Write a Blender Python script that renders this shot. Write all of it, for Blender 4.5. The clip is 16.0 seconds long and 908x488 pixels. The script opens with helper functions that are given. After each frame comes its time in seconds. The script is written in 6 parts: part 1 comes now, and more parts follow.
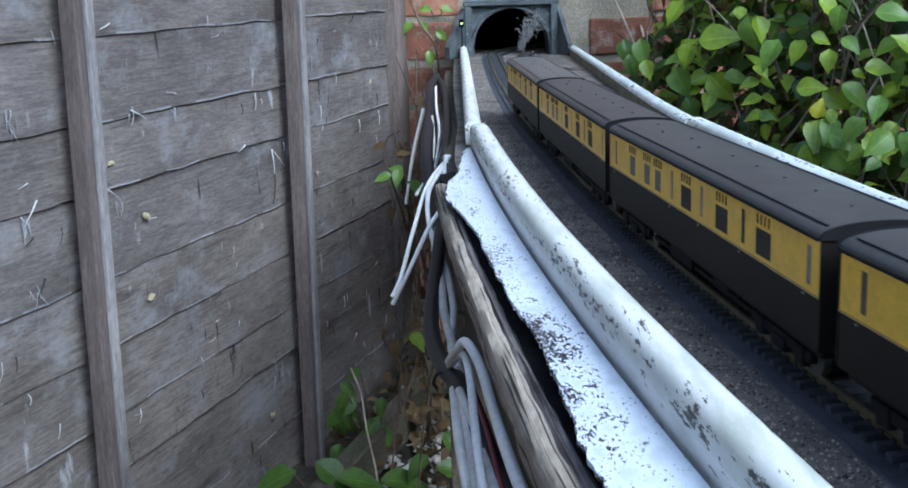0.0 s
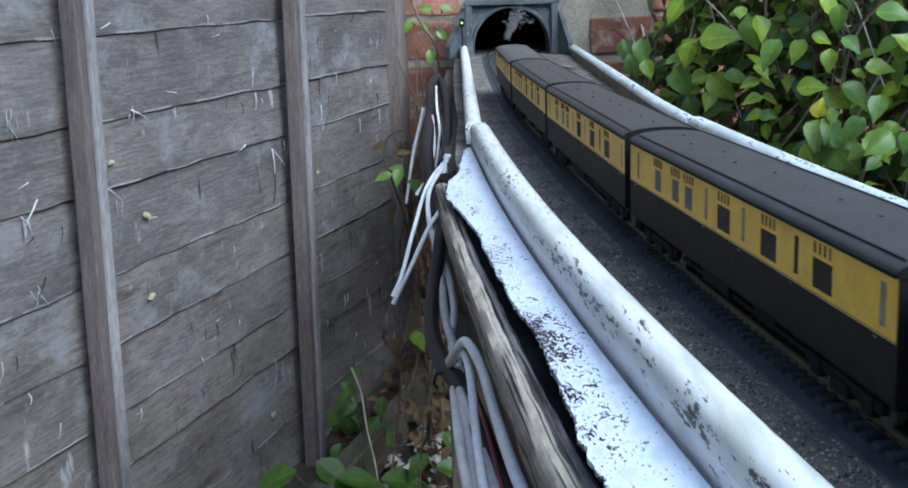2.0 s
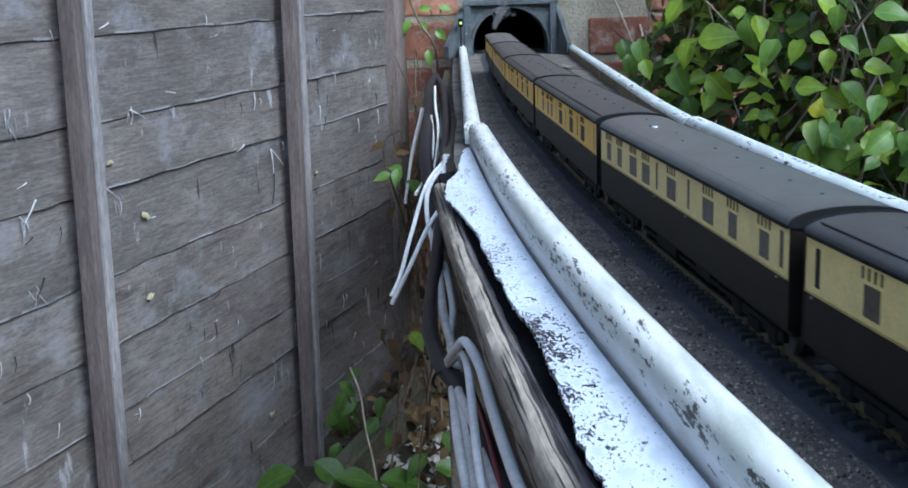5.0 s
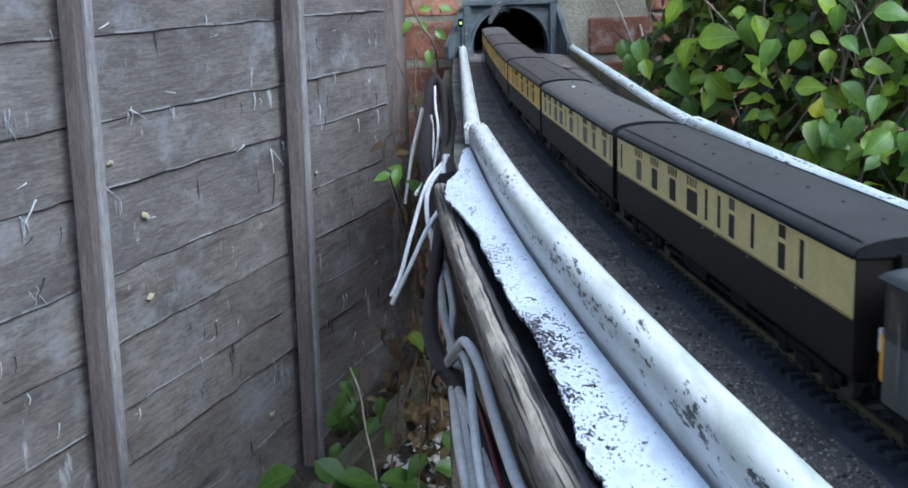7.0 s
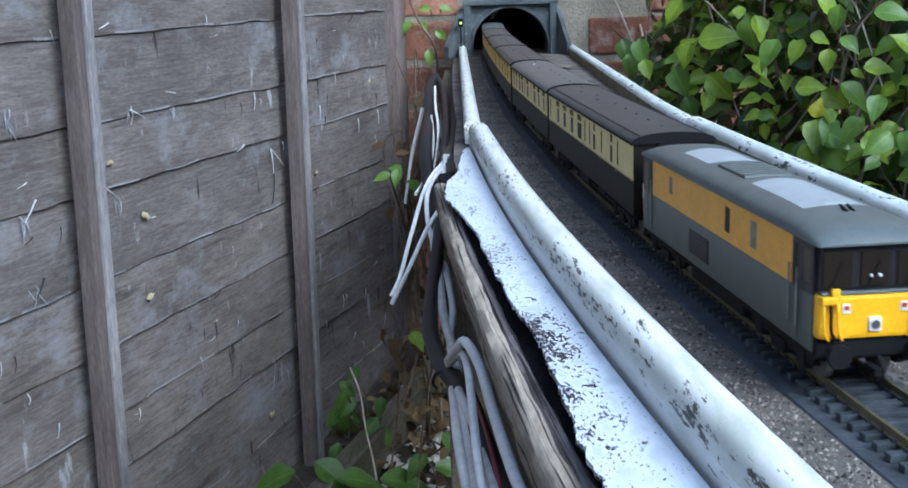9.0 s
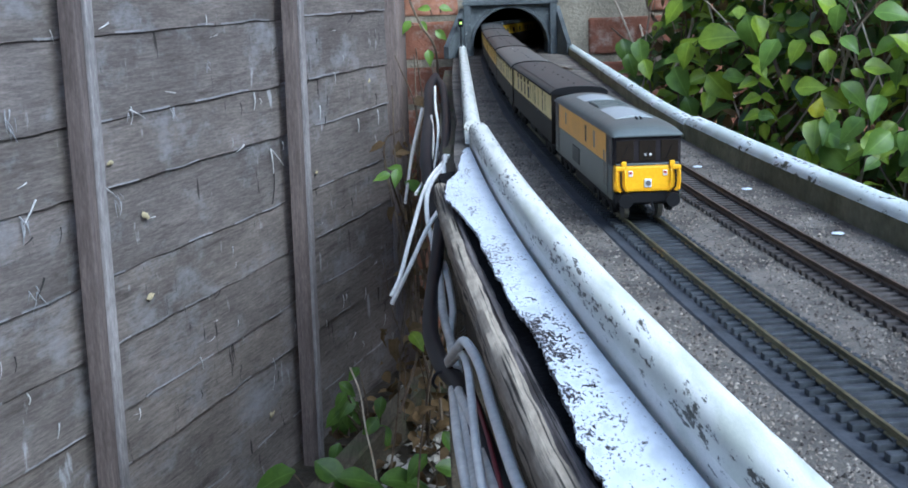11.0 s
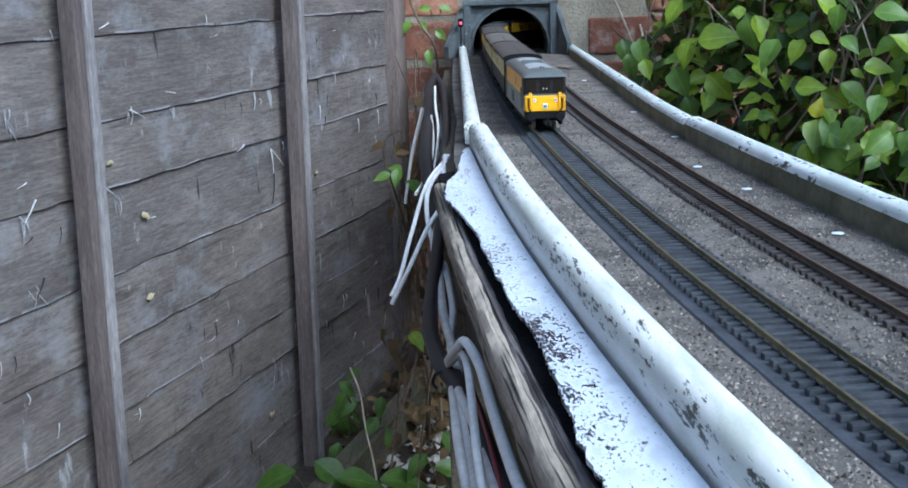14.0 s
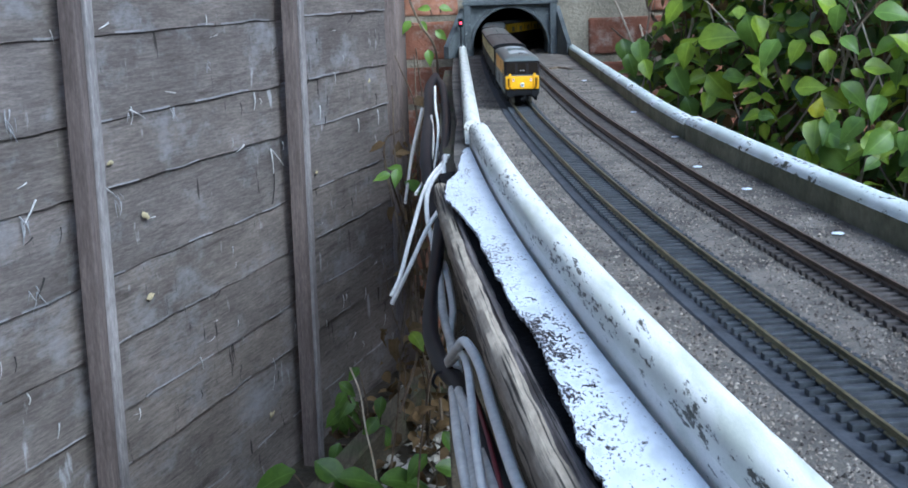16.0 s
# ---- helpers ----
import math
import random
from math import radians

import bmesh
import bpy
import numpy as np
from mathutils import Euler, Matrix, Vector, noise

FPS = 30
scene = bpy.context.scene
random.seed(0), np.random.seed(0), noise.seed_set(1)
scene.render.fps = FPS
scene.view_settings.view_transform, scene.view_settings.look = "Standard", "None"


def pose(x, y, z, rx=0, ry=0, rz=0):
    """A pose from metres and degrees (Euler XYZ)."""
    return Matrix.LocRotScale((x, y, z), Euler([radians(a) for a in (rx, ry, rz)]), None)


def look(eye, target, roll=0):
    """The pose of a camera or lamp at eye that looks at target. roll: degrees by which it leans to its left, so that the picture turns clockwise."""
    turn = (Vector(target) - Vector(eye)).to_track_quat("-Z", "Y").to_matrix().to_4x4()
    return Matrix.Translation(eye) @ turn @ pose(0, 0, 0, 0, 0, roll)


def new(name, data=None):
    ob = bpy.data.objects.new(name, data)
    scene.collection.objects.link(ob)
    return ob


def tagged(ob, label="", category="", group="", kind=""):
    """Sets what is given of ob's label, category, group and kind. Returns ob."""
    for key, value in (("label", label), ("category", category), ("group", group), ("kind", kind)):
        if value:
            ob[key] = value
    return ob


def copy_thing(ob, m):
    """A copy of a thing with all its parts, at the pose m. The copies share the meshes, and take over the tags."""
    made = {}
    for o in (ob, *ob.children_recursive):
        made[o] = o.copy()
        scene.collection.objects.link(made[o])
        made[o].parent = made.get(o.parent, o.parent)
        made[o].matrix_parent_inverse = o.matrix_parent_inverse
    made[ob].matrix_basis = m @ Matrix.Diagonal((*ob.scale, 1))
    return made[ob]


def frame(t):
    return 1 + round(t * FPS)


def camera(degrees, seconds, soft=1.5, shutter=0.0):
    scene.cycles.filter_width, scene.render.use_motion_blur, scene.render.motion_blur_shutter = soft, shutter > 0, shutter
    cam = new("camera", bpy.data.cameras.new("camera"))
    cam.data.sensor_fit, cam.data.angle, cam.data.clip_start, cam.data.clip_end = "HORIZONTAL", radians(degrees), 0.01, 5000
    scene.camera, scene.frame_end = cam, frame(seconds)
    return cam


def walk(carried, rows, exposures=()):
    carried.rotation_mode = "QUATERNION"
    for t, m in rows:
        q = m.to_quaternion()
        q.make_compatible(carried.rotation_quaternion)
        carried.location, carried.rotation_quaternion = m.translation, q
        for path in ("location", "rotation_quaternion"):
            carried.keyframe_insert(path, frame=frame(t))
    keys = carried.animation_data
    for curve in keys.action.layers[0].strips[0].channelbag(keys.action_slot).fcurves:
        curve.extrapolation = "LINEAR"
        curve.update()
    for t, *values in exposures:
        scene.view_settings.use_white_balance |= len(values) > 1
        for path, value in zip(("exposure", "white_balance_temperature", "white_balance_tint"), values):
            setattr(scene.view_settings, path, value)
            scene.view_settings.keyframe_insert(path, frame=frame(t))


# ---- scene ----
# ---------------- camera ----------------
# rail tops lie at z = 0; y runs away from the camera along the layout
EYE = (0.0, 0.0, 0.11605)
PITCH, ROLL = 12.118, -1.726
cam = camera(41.286, 16.0, soft=1.7, shutter=0.4)


def aim(pan=0.0, tilt=0.0):
    """The camera's pose, turned by small angles in degrees from its rest."""
    return pose(*EYE, 90 - PITCH + tilt, 0, pan) @ pose(0, 0, 0, 0, 0, ROLL)


CAMERA_ROWS = [(t, aim(pan, tilt)) for t, pan, tilt in (
    (0.0, .041, .025), (0.3, .095, .12), (0.5, .11, .15), (1.0, .097, .22), (1.5, .083, .207), (1.8, .07, .14), (1.95, .06, .0),
    (2.5, .083, .0), (3.2, .075, .0), (3.4, .0, .0), (4.2, .0, .0), (16.0, .0, .0))]
walk(cam, CAMERA_ROWS, exposures=[(0.0, 1.05, 4950, 1), (16.0, 1.05, 4950, 1)])

# ---------------- light: open shade under a pale sky ----------------
SUN_UP, SUN_TURN = 42.0, 143.0
world = bpy.data.worlds.new("sky")
scene.world = world
world.use_nodes = True
wn = world.node_tree.nodes
sky = wn.new("ShaderNodeTexSky")
sky.sky_type, sky.sun_disc = "NISHITA", False
sky.sun_elevation, sky.sun_rotation = radians(SUN_UP), radians(SUN_TURN)
sky.air_density, sky.dust_density = 1.0, 3.0
world.node_tree.links.new(sky.outputs[0], wn["Background"].inputs[0])
wn["Background"].inputs[1].default_value = 0.145
sun = new("sun", bpy.data.lights.new("sun", "SUN"))
sun.data.energy, sun.data.angle, sun.data.color = 1.45, radians(36), (1.0, 0.98, 0.95)
SUN_FROM = Vector((math.sin(radians(SUN_TURN)) * math.cos(radians(SUN_UP)), math.cos(radians(SUN_TURN)) * math.cos(radians(SUN_UP)), math.sin(radians(SUN_UP))))
sun.matrix_basis = look(SUN_FROM * 10, (0, 0, 0))

# ---------------- materials ----------------
def ramp(nt, source, stops):
    r = nt.nodes.new("ShaderNodeValToRGB")
    r.color_ramp.elements[0].position, r.color_ramp.elements[0].color = stops[0][0], (*stops[0][1], 1)
    r.color_ramp.elements[1].position, r.color_ramp.elements[1].color = stops[-1][0], (*stops[-1][1], 1)
    for p, c in stops[1:-1]:
        r.color_ramp.elements.new(p).color = (*c, 1)
    nt.links.new(source, r.inputs[0])
    return r.outputs[0]


def grain(nt, scale, stretch=(1, 1, 1), detail=6.0, rough=0.6, seed=True, kind="noise", attr=""):
    """A noise in the object's own metres, shifted from object to object."""
    tc, mp = nt.nodes.new("ShaderNodeTexCoord"), nt.nodes.new("ShaderNodeMapping")
    mp.inputs["Scale"].default_value = stretch
    if attr:
        at = nt.nodes.new("ShaderNodeAttribute")
        at.attribute_name = attr
        nt.links.new(at.outputs["Vector"], mp.inputs["Vector"])
    else:
        nt.links.new(tc.outputs["Object"], mp.inputs["Vector"])
    if seed:
        oi, ml = nt.nodes.new("ShaderNodeObjectInfo"), nt.nodes.new("ShaderNodeMath")
        ml.operation, ml.inputs[1].default_value = "MULTIPLY", 37.0
        nt.links.new(oi.outputs["Random"], ml.inputs[0])
        nt.links.new(ml.outputs[0], mp.inputs["Location"])
    n = nt.nodes.new("ShaderNodeTexNoise" if kind == "noise" else "ShaderNodeTexVoronoi")
    n.inputs["Scale"].default_value = scale
    if kind == "noise":
        n.inputs["Detail"].default_value, n.inputs["Roughness"].default_value = detail, rough
    nt.links.new(mp.outputs[0], n.inputs["Vector"])
    return n.outputs[0]


def blend(nt, a, b, fac, mode="MIX"):
    m = nt.nodes.new("ShaderNodeMix")
    m.data_type, m.blend_type = "RGBA", mode
    for sock, val in ((m.inputs[6], a), (m.inputs[7], b), (m.inputs[0], fac)):
        if isinstance(val, bpy.types.NodeSocket):
            nt.links.new(val, sock)
        else:
            sock.default_value = (*val, 1) if isinstance(val, tuple) else val
    return m.outputs[2]


def shader(name, rough=0.6, metal=0.0, spec=0.5):
    m = bpy.data.materials.new(name)
    m.use_nodes = True
    b = m.node_tree.nodes["Principled BSDF"]
    b.inputs["Roughness"].default_value, b.inputs["Metallic"].default_value = rough, metal
    b.inputs["Specular IOR Level"].default_value = spec
    return m, m.node_tree, b


def relief(nt, b, height, strength, dist):
    bp = nt.nodes.new("ShaderNodeBump")
    bp.inputs["Strength"].default_value, bp.inputs["Distance"].default_value = strength, dist
    nt.links.new(height, bp.inputs["Height"])
    nt.links.new(bp.outputs[0], b.inputs["Normal"])


def surface(name, dark, light, rough=0.6, metal=0.0, scale=40, fine=400, stretch=(1, 1, 1), bump=0.3, dist=0.001, spec=0.4, spots=None, speck=0.28):
    """A worn surface: two tones on a broad noise, a fine grain over them, relief, and spots of a third colour."""
    m, nt, b = shader(name, rough, metal, spec)
    broad, small = grain(nt, scale, stretch), grain(nt, fine, stretch)
    col = ramp(nt, broad, [(0.32, dark), (0.68, light)])
    g = ramp(nt, small, [(0.3, (1 - speck, 1 - speck, 1 - speck)), (0.7, (1 + speck * 0.43, 1 + speck * 0.43, 1 + speck * 0.43))])
    col = blend(nt, col, g, 1.0, "MULTIPLY")
    if spots:
        colour, size, edge = spots
        k = ramp(nt, grain(nt, size, stretch, 8, 0.75), [(edge, (0, 0, 0)), (edge + 0.05, (1, 1, 1))])
        col = blend(nt, col, colour, k)
    nt.links.new(col, b.inputs["Base Color"])
    relief(nt, b, small, bump, dist)
    return m


def painted(name, paint, under, bare, size, rough=0.45, stretch=(1, 1, 1), dirt=(0.3, 0.32, 0.3), heavy=0.45, worn=0.0):
    """Old paint on wood that has flaked: bare, dark wood shows in ragged specks, and grime lies on the rest."""
    m, nt, b = shader(name, rough, 0, 0.4)
    n1, n2, n3 = grain(nt, size, stretch, 10, 0.72), grain(nt, size * 0.22, stretch, 4, 0.5), grain(nt, size * 6, stretch, 5)
    grime = ramp(nt, n2, [(heavy, dirt), (heavy + 0.2, paint)])
    col = blend(nt, grime, ramp(nt, n3, [(0.3, (0.86, 0.87, 0.88)), (0.6, (1, 1, 1))]), 1.0, "MULTIPLY")
    both = nt.nodes.new("ShaderNodeMath")
    both.operation = "MULTIPLY_ADD"
    both.inputs[1].default_value = 0.45
    nt.links.new(n2, both.inputs[0])
    nt.links.new(n1, both.inputs[2])
    level = both.outputs[0]
    if worn:
        # the strip's own wear: most of the paint has gone near its broken rim
        at, more = nt.nodes.new("ShaderNodeAttribute"), nt.nodes.new("ShaderNodeMath")
        at.attribute_name, more.operation = "wear", "MULTIPLY_ADD"
        more.inputs[1].default_value = worn
        nt.links.new(at.outputs["Fac"], more.inputs[0])
        nt.links.new(level, more.inputs[2])
        level = more.outputs[0]
        col = blend(nt, col, dirt, ramp(nt, at.outputs["Fac"], [(0.4, (0, 0, 0)), (1.0, (0.5, 0.5, 0.5))]))
    k = ramp(nt, level, [(bare, (0, 0, 0)), (bare + 0.03, (1, 1, 1))])
    col = blend(nt, col, ramp(nt, n3, [(0.3, tuple(c * 0.45 for c in under)), (0.7, under)]), k)
    nt.links.new(col, b.inputs["Base Color"])
    inv = nt.nodes.new("ShaderNodeInvert")
    nt.links.new(k, inv.inputs[1])
    relief(nt, b, inv.outputs[0], 0.5, 0.0008)
    return m


def leafy(name, a, c, rough=0.35):
    m, nt, b = shader(name, rough, 0, 0.45)
    geo = nt.nodes.new("ShaderNodeNewGeometry")
    col = ramp(nt, geo.outputs["Random Per Island"], [(0.0, a), (0.55, tuple((x + y) / 2 for x, y in zip(a, c))), (1.0, c)])
    n = grain(nt, 60, detail=4)
    col = blend(nt, col, ramp(nt, n, [(0.3, (0.65, 0.7, 0.6)), (0.7, (1.2, 1.2, 1.1))]), 1.0, "MULTIPLY")
    rib = nt.nodes.new("ShaderNodeAttribute")
    rib.attribute_name = "rib"
    col = blend(nt, col, tuple(min(1.0, q * 1.5 + 0.04) for q in c), ramp(nt, rib.outputs["Fac"], [(0.8, (0, 0, 0)), (0.96, (0.25, 0.25, 0.25))]))
    nt.links.new(col, b.inputs["Base Color"])
    relief(nt, b, grain(nt, 220, detail=3), 0.25, 0.0008)
    tr, mx = nt.nodes.new("ShaderNodeBsdfTranslucent"), nt.nodes.new("ShaderNodeMixShader")
    nt.links.new(col, tr.inputs["Color"])
    mx.inputs[0].default_value = 0.3
    out = nt.nodes["Material Output"]
    nt.links.new(b.outputs[0], mx.inputs[1])
    nt.links.new(tr.outputs[0], mx.inputs[2])
    nt.links.new(mx.outputs[0], out.inputs[0])
    return m


def wood(name, dark, light, rough=0.8, ring=14.0, along=0, moss=None, marks=None, cracks=0.0, even=0.0, long=1.6, attr=""):
    """Weathered wood with its grain along one axis of the object."""
    m, nt, b = shader(name, rough, 0, 0.25)
    s = [22.0, 22.0, 22.0]
    s[along] = long
    t = [1.6, 1.6, 1.6]
    t[along] = 0.7
    fibre, broad = grain(nt, ring, tuple(s), 8, 0.65, attr=attr), grain(nt, 7, tuple(t), 5)
    mid = tuple((x + y) / 2 for x, y in zip(dark, light))
    lo, hi = tuple(x + (y - x) * even for x, y in zip(dark, mid)), tuple(x + (y - x) * even for x, y in zip(light, mid))
    col = ramp(nt, fibre, [(0.25, lo), (0.5, mid), (0.75, hi)])
    col = blend(nt, col, ramp(nt, broad, [(0.28, (0.55, 0.54, 0.54)), (0.5, (0.95, 0.95, 0.95)), (0.72, (1.35, 1.34, 1.34))]), 1.0, "MULTIPLY")
    oi = nt.nodes.new("ShaderNodeObjectInfo")
    col = blend(nt, col, ramp(nt, oi.outputs["Random"], [(0, (0.84, 0.84, 0.86)), (1, (1.12, 1.1, 1.06))]), 1.0, "MULTIPLY")
    speck = grain(nt, 1.0, tuple(90.0 if q == along else 420.0 for q in range(3)), 4, 0.7)
    col = blend(nt, col, ramp(nt, speck, [(0.3, (0.7, 0.7, 0.7)), (0.7, (1.22, 1.22, 1.22))]), 1.0, "MULTIPLY")
    if moss:
        k = ramp(nt, grain(nt, 9, (1, 1, 1), 6), [(0.52, (0, 0, 0)), (0.68, (0.7, 0.7, 0.7))])
        col = blend(nt, col, moss, k)
    if marks:
        # pale upright scars, and dark streaks along the grain
        k = ramp(nt, grain(nt, 1.0, (38.0, 30.0, 11.0), 5, 0.6), [(0.66, (0, 0, 0)), (0.72, (0.7, 0.7, 0.7))])
        col = blend(nt, col, marks, k)
        k = ramp(nt, grain(nt, 1.0, (7.0, 20.0, 70.0), 6, 0.7), [(0.565, (0, 0, 0)), (0.7, (0.7, 0.7, 0.7))])
        col = blend(nt, col, tuple(c * 0.4 for c in dark), k)
        k = ramp(nt, grain(nt, 1.0, (9.0, 10.0, 15.0), 7, 0.75), [(0.52, (0, 0, 0)), (0.7, (0.75, 0.75, 0.75))])
        col = blend(nt, col, (0.27, 0.27, 0.285), k)
        k = ramp(nt, grain(nt, 1.0, (60.0, 30.0, 9.0), 5, 0.65), [(0.655, (0, 0, 0)), (0.69, (0.85, 0.85, 0.85))])
        col = blend(nt, col, tuple(c * 0.2 for c in dark), k)
    height = fibre
    if cracks:
        w = [480.0, 480.0, 480.0]
        w[along] = 9.0
        k = ramp(nt, grain(nt, 1.0, tuple(w), 4, 0.55, attr=attr), [(0.42, (0.9, 0.9, 0.9)), (0.47, (0, 0, 0))])
        col = blend(nt, col, tuple(c * 0.15 for c in dark), k)
    nt.links.new(col, b.inputs["Base Color"])
    relief(nt, b, height, 0.5, 0.0012)
    return m


FENCE = wood("fence_wood", (0.086, 0.073, 0.064), (0.262, 0.232, 0.211), along=0, marks=(0.42, 0.42, 0.43), even=0.25)
LIP = wood("worn_plank_edge", (0.17, 0.165, 0.165), (0.42, 0.415, 0.42), along=0, even=0.3)
BATTEN = wood("batten_wood", (0.15, 0.137, 0.133), (0.36, 0.34, 0.335), along=2, even=0.35)
BATTEN_DARK = wood("brown_batten_wood", (0.085, 0.068, 0.062), (0.21, 0.172, 0.158), along=2, even=0.25)
TARRED = wood("tarred_split_wood", (0.03, 0.026, 0.028), (0.3, 0.27, 0.26), along=1, ring=24, cracks=1.0, long=0.5, attr="run")
BEAM = wood("grey_beam_wood", (0.16, 0.138, 0.115), (0.43, 0.378, 0.305), along=1, ring=30, cracks=1.0, even=0.6, long=0.35, attr="run")
KERB = wood("kerb_wood", (0.06, 0.052, 0.038), (0.16, 0.135, 0.1), along=1, moss=(0.07, 0.1, 0.04))
WHITE = painted("flaking_white_paint", (0.8, 0.8, 0.755), (0.1, 0.098, 0.075), 0.86, 560, stretch=(1, 0.16, 0.8), dirt=(0.56, 0.58, 0.5), heavy=0.3, worn=0.095)
LEDGE = painted("peeling_white_ledge", (0.7, 0.75, 0.82), (0.014, 0.013, 0.016), 0.86, 800, stretch=(1, 0.4, 1), dirt=(0.56, 0.61, 0.67), heavy=0.3, worn=0.175)
GREENED = painted("greened_white_paint", (0.8, 0.84, 0.86), (0.07, 0.08, 0.05), 0.81, 240, stretch=(1, 0.4, 1), dirt=(0.55, 0.6, 0.57))
INNER = surface("algae_on_board", (0.1, 0.102, 0.058), (0.26, 0.25, 0.17), 0.75, scale=25, fine=250)
GAP_FELT = surface("shadow_black_felt", (0.006, 0.006, 0.007), (0.016, 0.015, 0.016), 1.0, scale=60, fine=500, bump=0.6, spec=0.1)
BALLAST = surface("ballast_ground", (0.062, 0.056, 0.05), (0.25, 0.222, 0.19), 0.9, scale=30, fine=900, bump=1.0, dist=0.0015, spots=((0.06, 0.055, 0.05), 260, 0.6))
BED = surface("grey_track_underlay", (0.03, 0.033, 0.04), (0.065, 0.07, 0.082), 0.85, scale=50, fine=500)
SLEEPER = surface("sleeper_plastic", (0.024, 0.028, 0.034), (0.068, 0.075, 0.085), 0.6, scale=90, fine=600, spec=0.25)
SLEEPER_BROWN = surface("dusty_sleeper_plastic", (0.035, 0.03, 0.028), (0.1, 0.09, 0.085), 0.8, scale=90, fine=600, spec=0.2)
RAIL = surface("nickel_rail", (0.13, 0.12, 0.07), (0.24, 0.22, 0.13), 0.4, 0.6, scale=80, fine=500, bump=0.1)
RUSTY = surface("rusty_rail", (0.07, 0.05, 0.035), (0.15, 0.11, 0.08), 0.6, 0.3, scale=80, fine=500)
EARTH = surface("garden_earth", (0.035, 0.028, 0.02), (0.1, 0.08, 0.055), 0.95, scale=8, fine=90, bump=1.0, dist=0.01)
MORTAR = surface("mortar", (0.19, 0.165, 0.122), (0.4, 0.35, 0.265), 0.95, scale=14, fine=220, bump=0.8, dist=0.003)
PORTAL = surface("moulded_grey_portal", (0.055, 0.063, 0.067), (0.13, 0.145, 0.15), 0.65, scale=35, fine=260, bump=0.5, dist=0.002, spots=((0.24, 0.26, 0.26), 90, 0.62))
TUNNEL_LINING = surface("near_black_tunnel_lining", (0.02, 0.018, 0.016), (0.05, 0.045, 0.04), 0.95, scale=10, fine=90)


def brick_material():
    m, nt, b = shader("red_brick", 0.9, 0, 0.2)
    oi = nt.nodes.new("ShaderNodeObjectInfo")
    col = ramp(nt, oi.outputs["Random"], [(0, (0.2, 0.088, 0.056)), (0.5, (0.3, 0.14, 0.086)), (1, (0.38, 0.2, 0.125))])
    col = blend(nt, col, ramp(nt, grain(nt, 22), [(0.35, (0.7, 0.68, 0.66)), (0.65, (1.15, 1.1, 1.1))]), 1.0, "MULTIPLY")
    col = blend(nt, col, (0.45, 0.4, 0.34), ramp(nt, grain(nt, 35, detail=9, rough=0.75), [(0.5, (0, 0, 0)), (0.68, (0.65, 0.65, 0.65))]))
    nt.links.new(col, b.inputs["Base Color"])
    relief(nt, b, grain(nt, 120), 0.8, 0.003)
    return m


BRICK = brick_material()


def plain(name, col, rough=0.4, metal=0.0, spec=0.5, vary=0.25, scale=120):
    """A nearly even finish with a little dust and wear."""
    d = tuple(c * (1 - vary) for c in col)
    l = tuple(min(1.0, c * (1 + vary * 0.5)) for c in col)
    return surface(name, d, l, rough, metal, scale, scale * 8, bump=0.05, dist=0.0002, spec=spec, speck=0.12)


# ---------------- mesh helpers ----------------
def part(name, bm, material, parent=None, label="", smooth=False):
    me = bpy.data.meshes.new(name)
    bmesh.ops.recalc_face_normals(bm, faces=bm.faces)
    bm.to_mesh(me)
    bm.free()
    for mt in (material if isinstance(material, (list, tuple)) else (material,)):
        me.materials.append(mt)
    if smooth:
        me.shade_smooth()
        me.set_sharp_from_angle(angle=radians(40))
    ob = new(name, me)
    ob.parent = parent
    if label:
        ob["label"] = label
    return ob


def shared(name, me, parent, m):
    ob = new(name, me)
    ob.parent = parent
    ob.matrix_basis = m
    return ob


def empty(name, m=None):
    ob = new(name)
    ob.empty_display_size = 0.02
    if m is not None:
        ob.matrix_basis = m
    return ob


def box(bm, size, at=(0, 0, 0), bevel=0.0, turn=(0, 0, 0), index=0):
    r = bmesh.ops.create_cube(bm, size=1.0, matrix=pose(*at, *turn) @ Matrix.Diagonal((*size, 1)))
    if bevel:
        edges = list({e for v in r["verts"] for e in v.link_edges})
        r = bmesh.ops.bevel(bm, geom=edges, offset=bevel, segments=2, affect="EDGES", profile=0.6)
        for f in r["faces"]:
            f.material_index = index
    else:
        for f in {f for v in r["verts"] for f in v.link_faces}:
            f.material_index = index
    return bm


def rod(bm, a, b, r, r2=None, sides=12):
    a, b = Vector(a), Vector(b)
    q = (b - a).to_track_quat("Z", "Y").to_matrix().to_4x4()
    bmesh.ops.create_cone(bm, cap_ends=True, segments=sides, radius1=r, radius2=r if r2 is None else r2, depth=(b - a).length,
                          matrix=Matrix.Translation((a + b) / 2) @ q)
    return bm


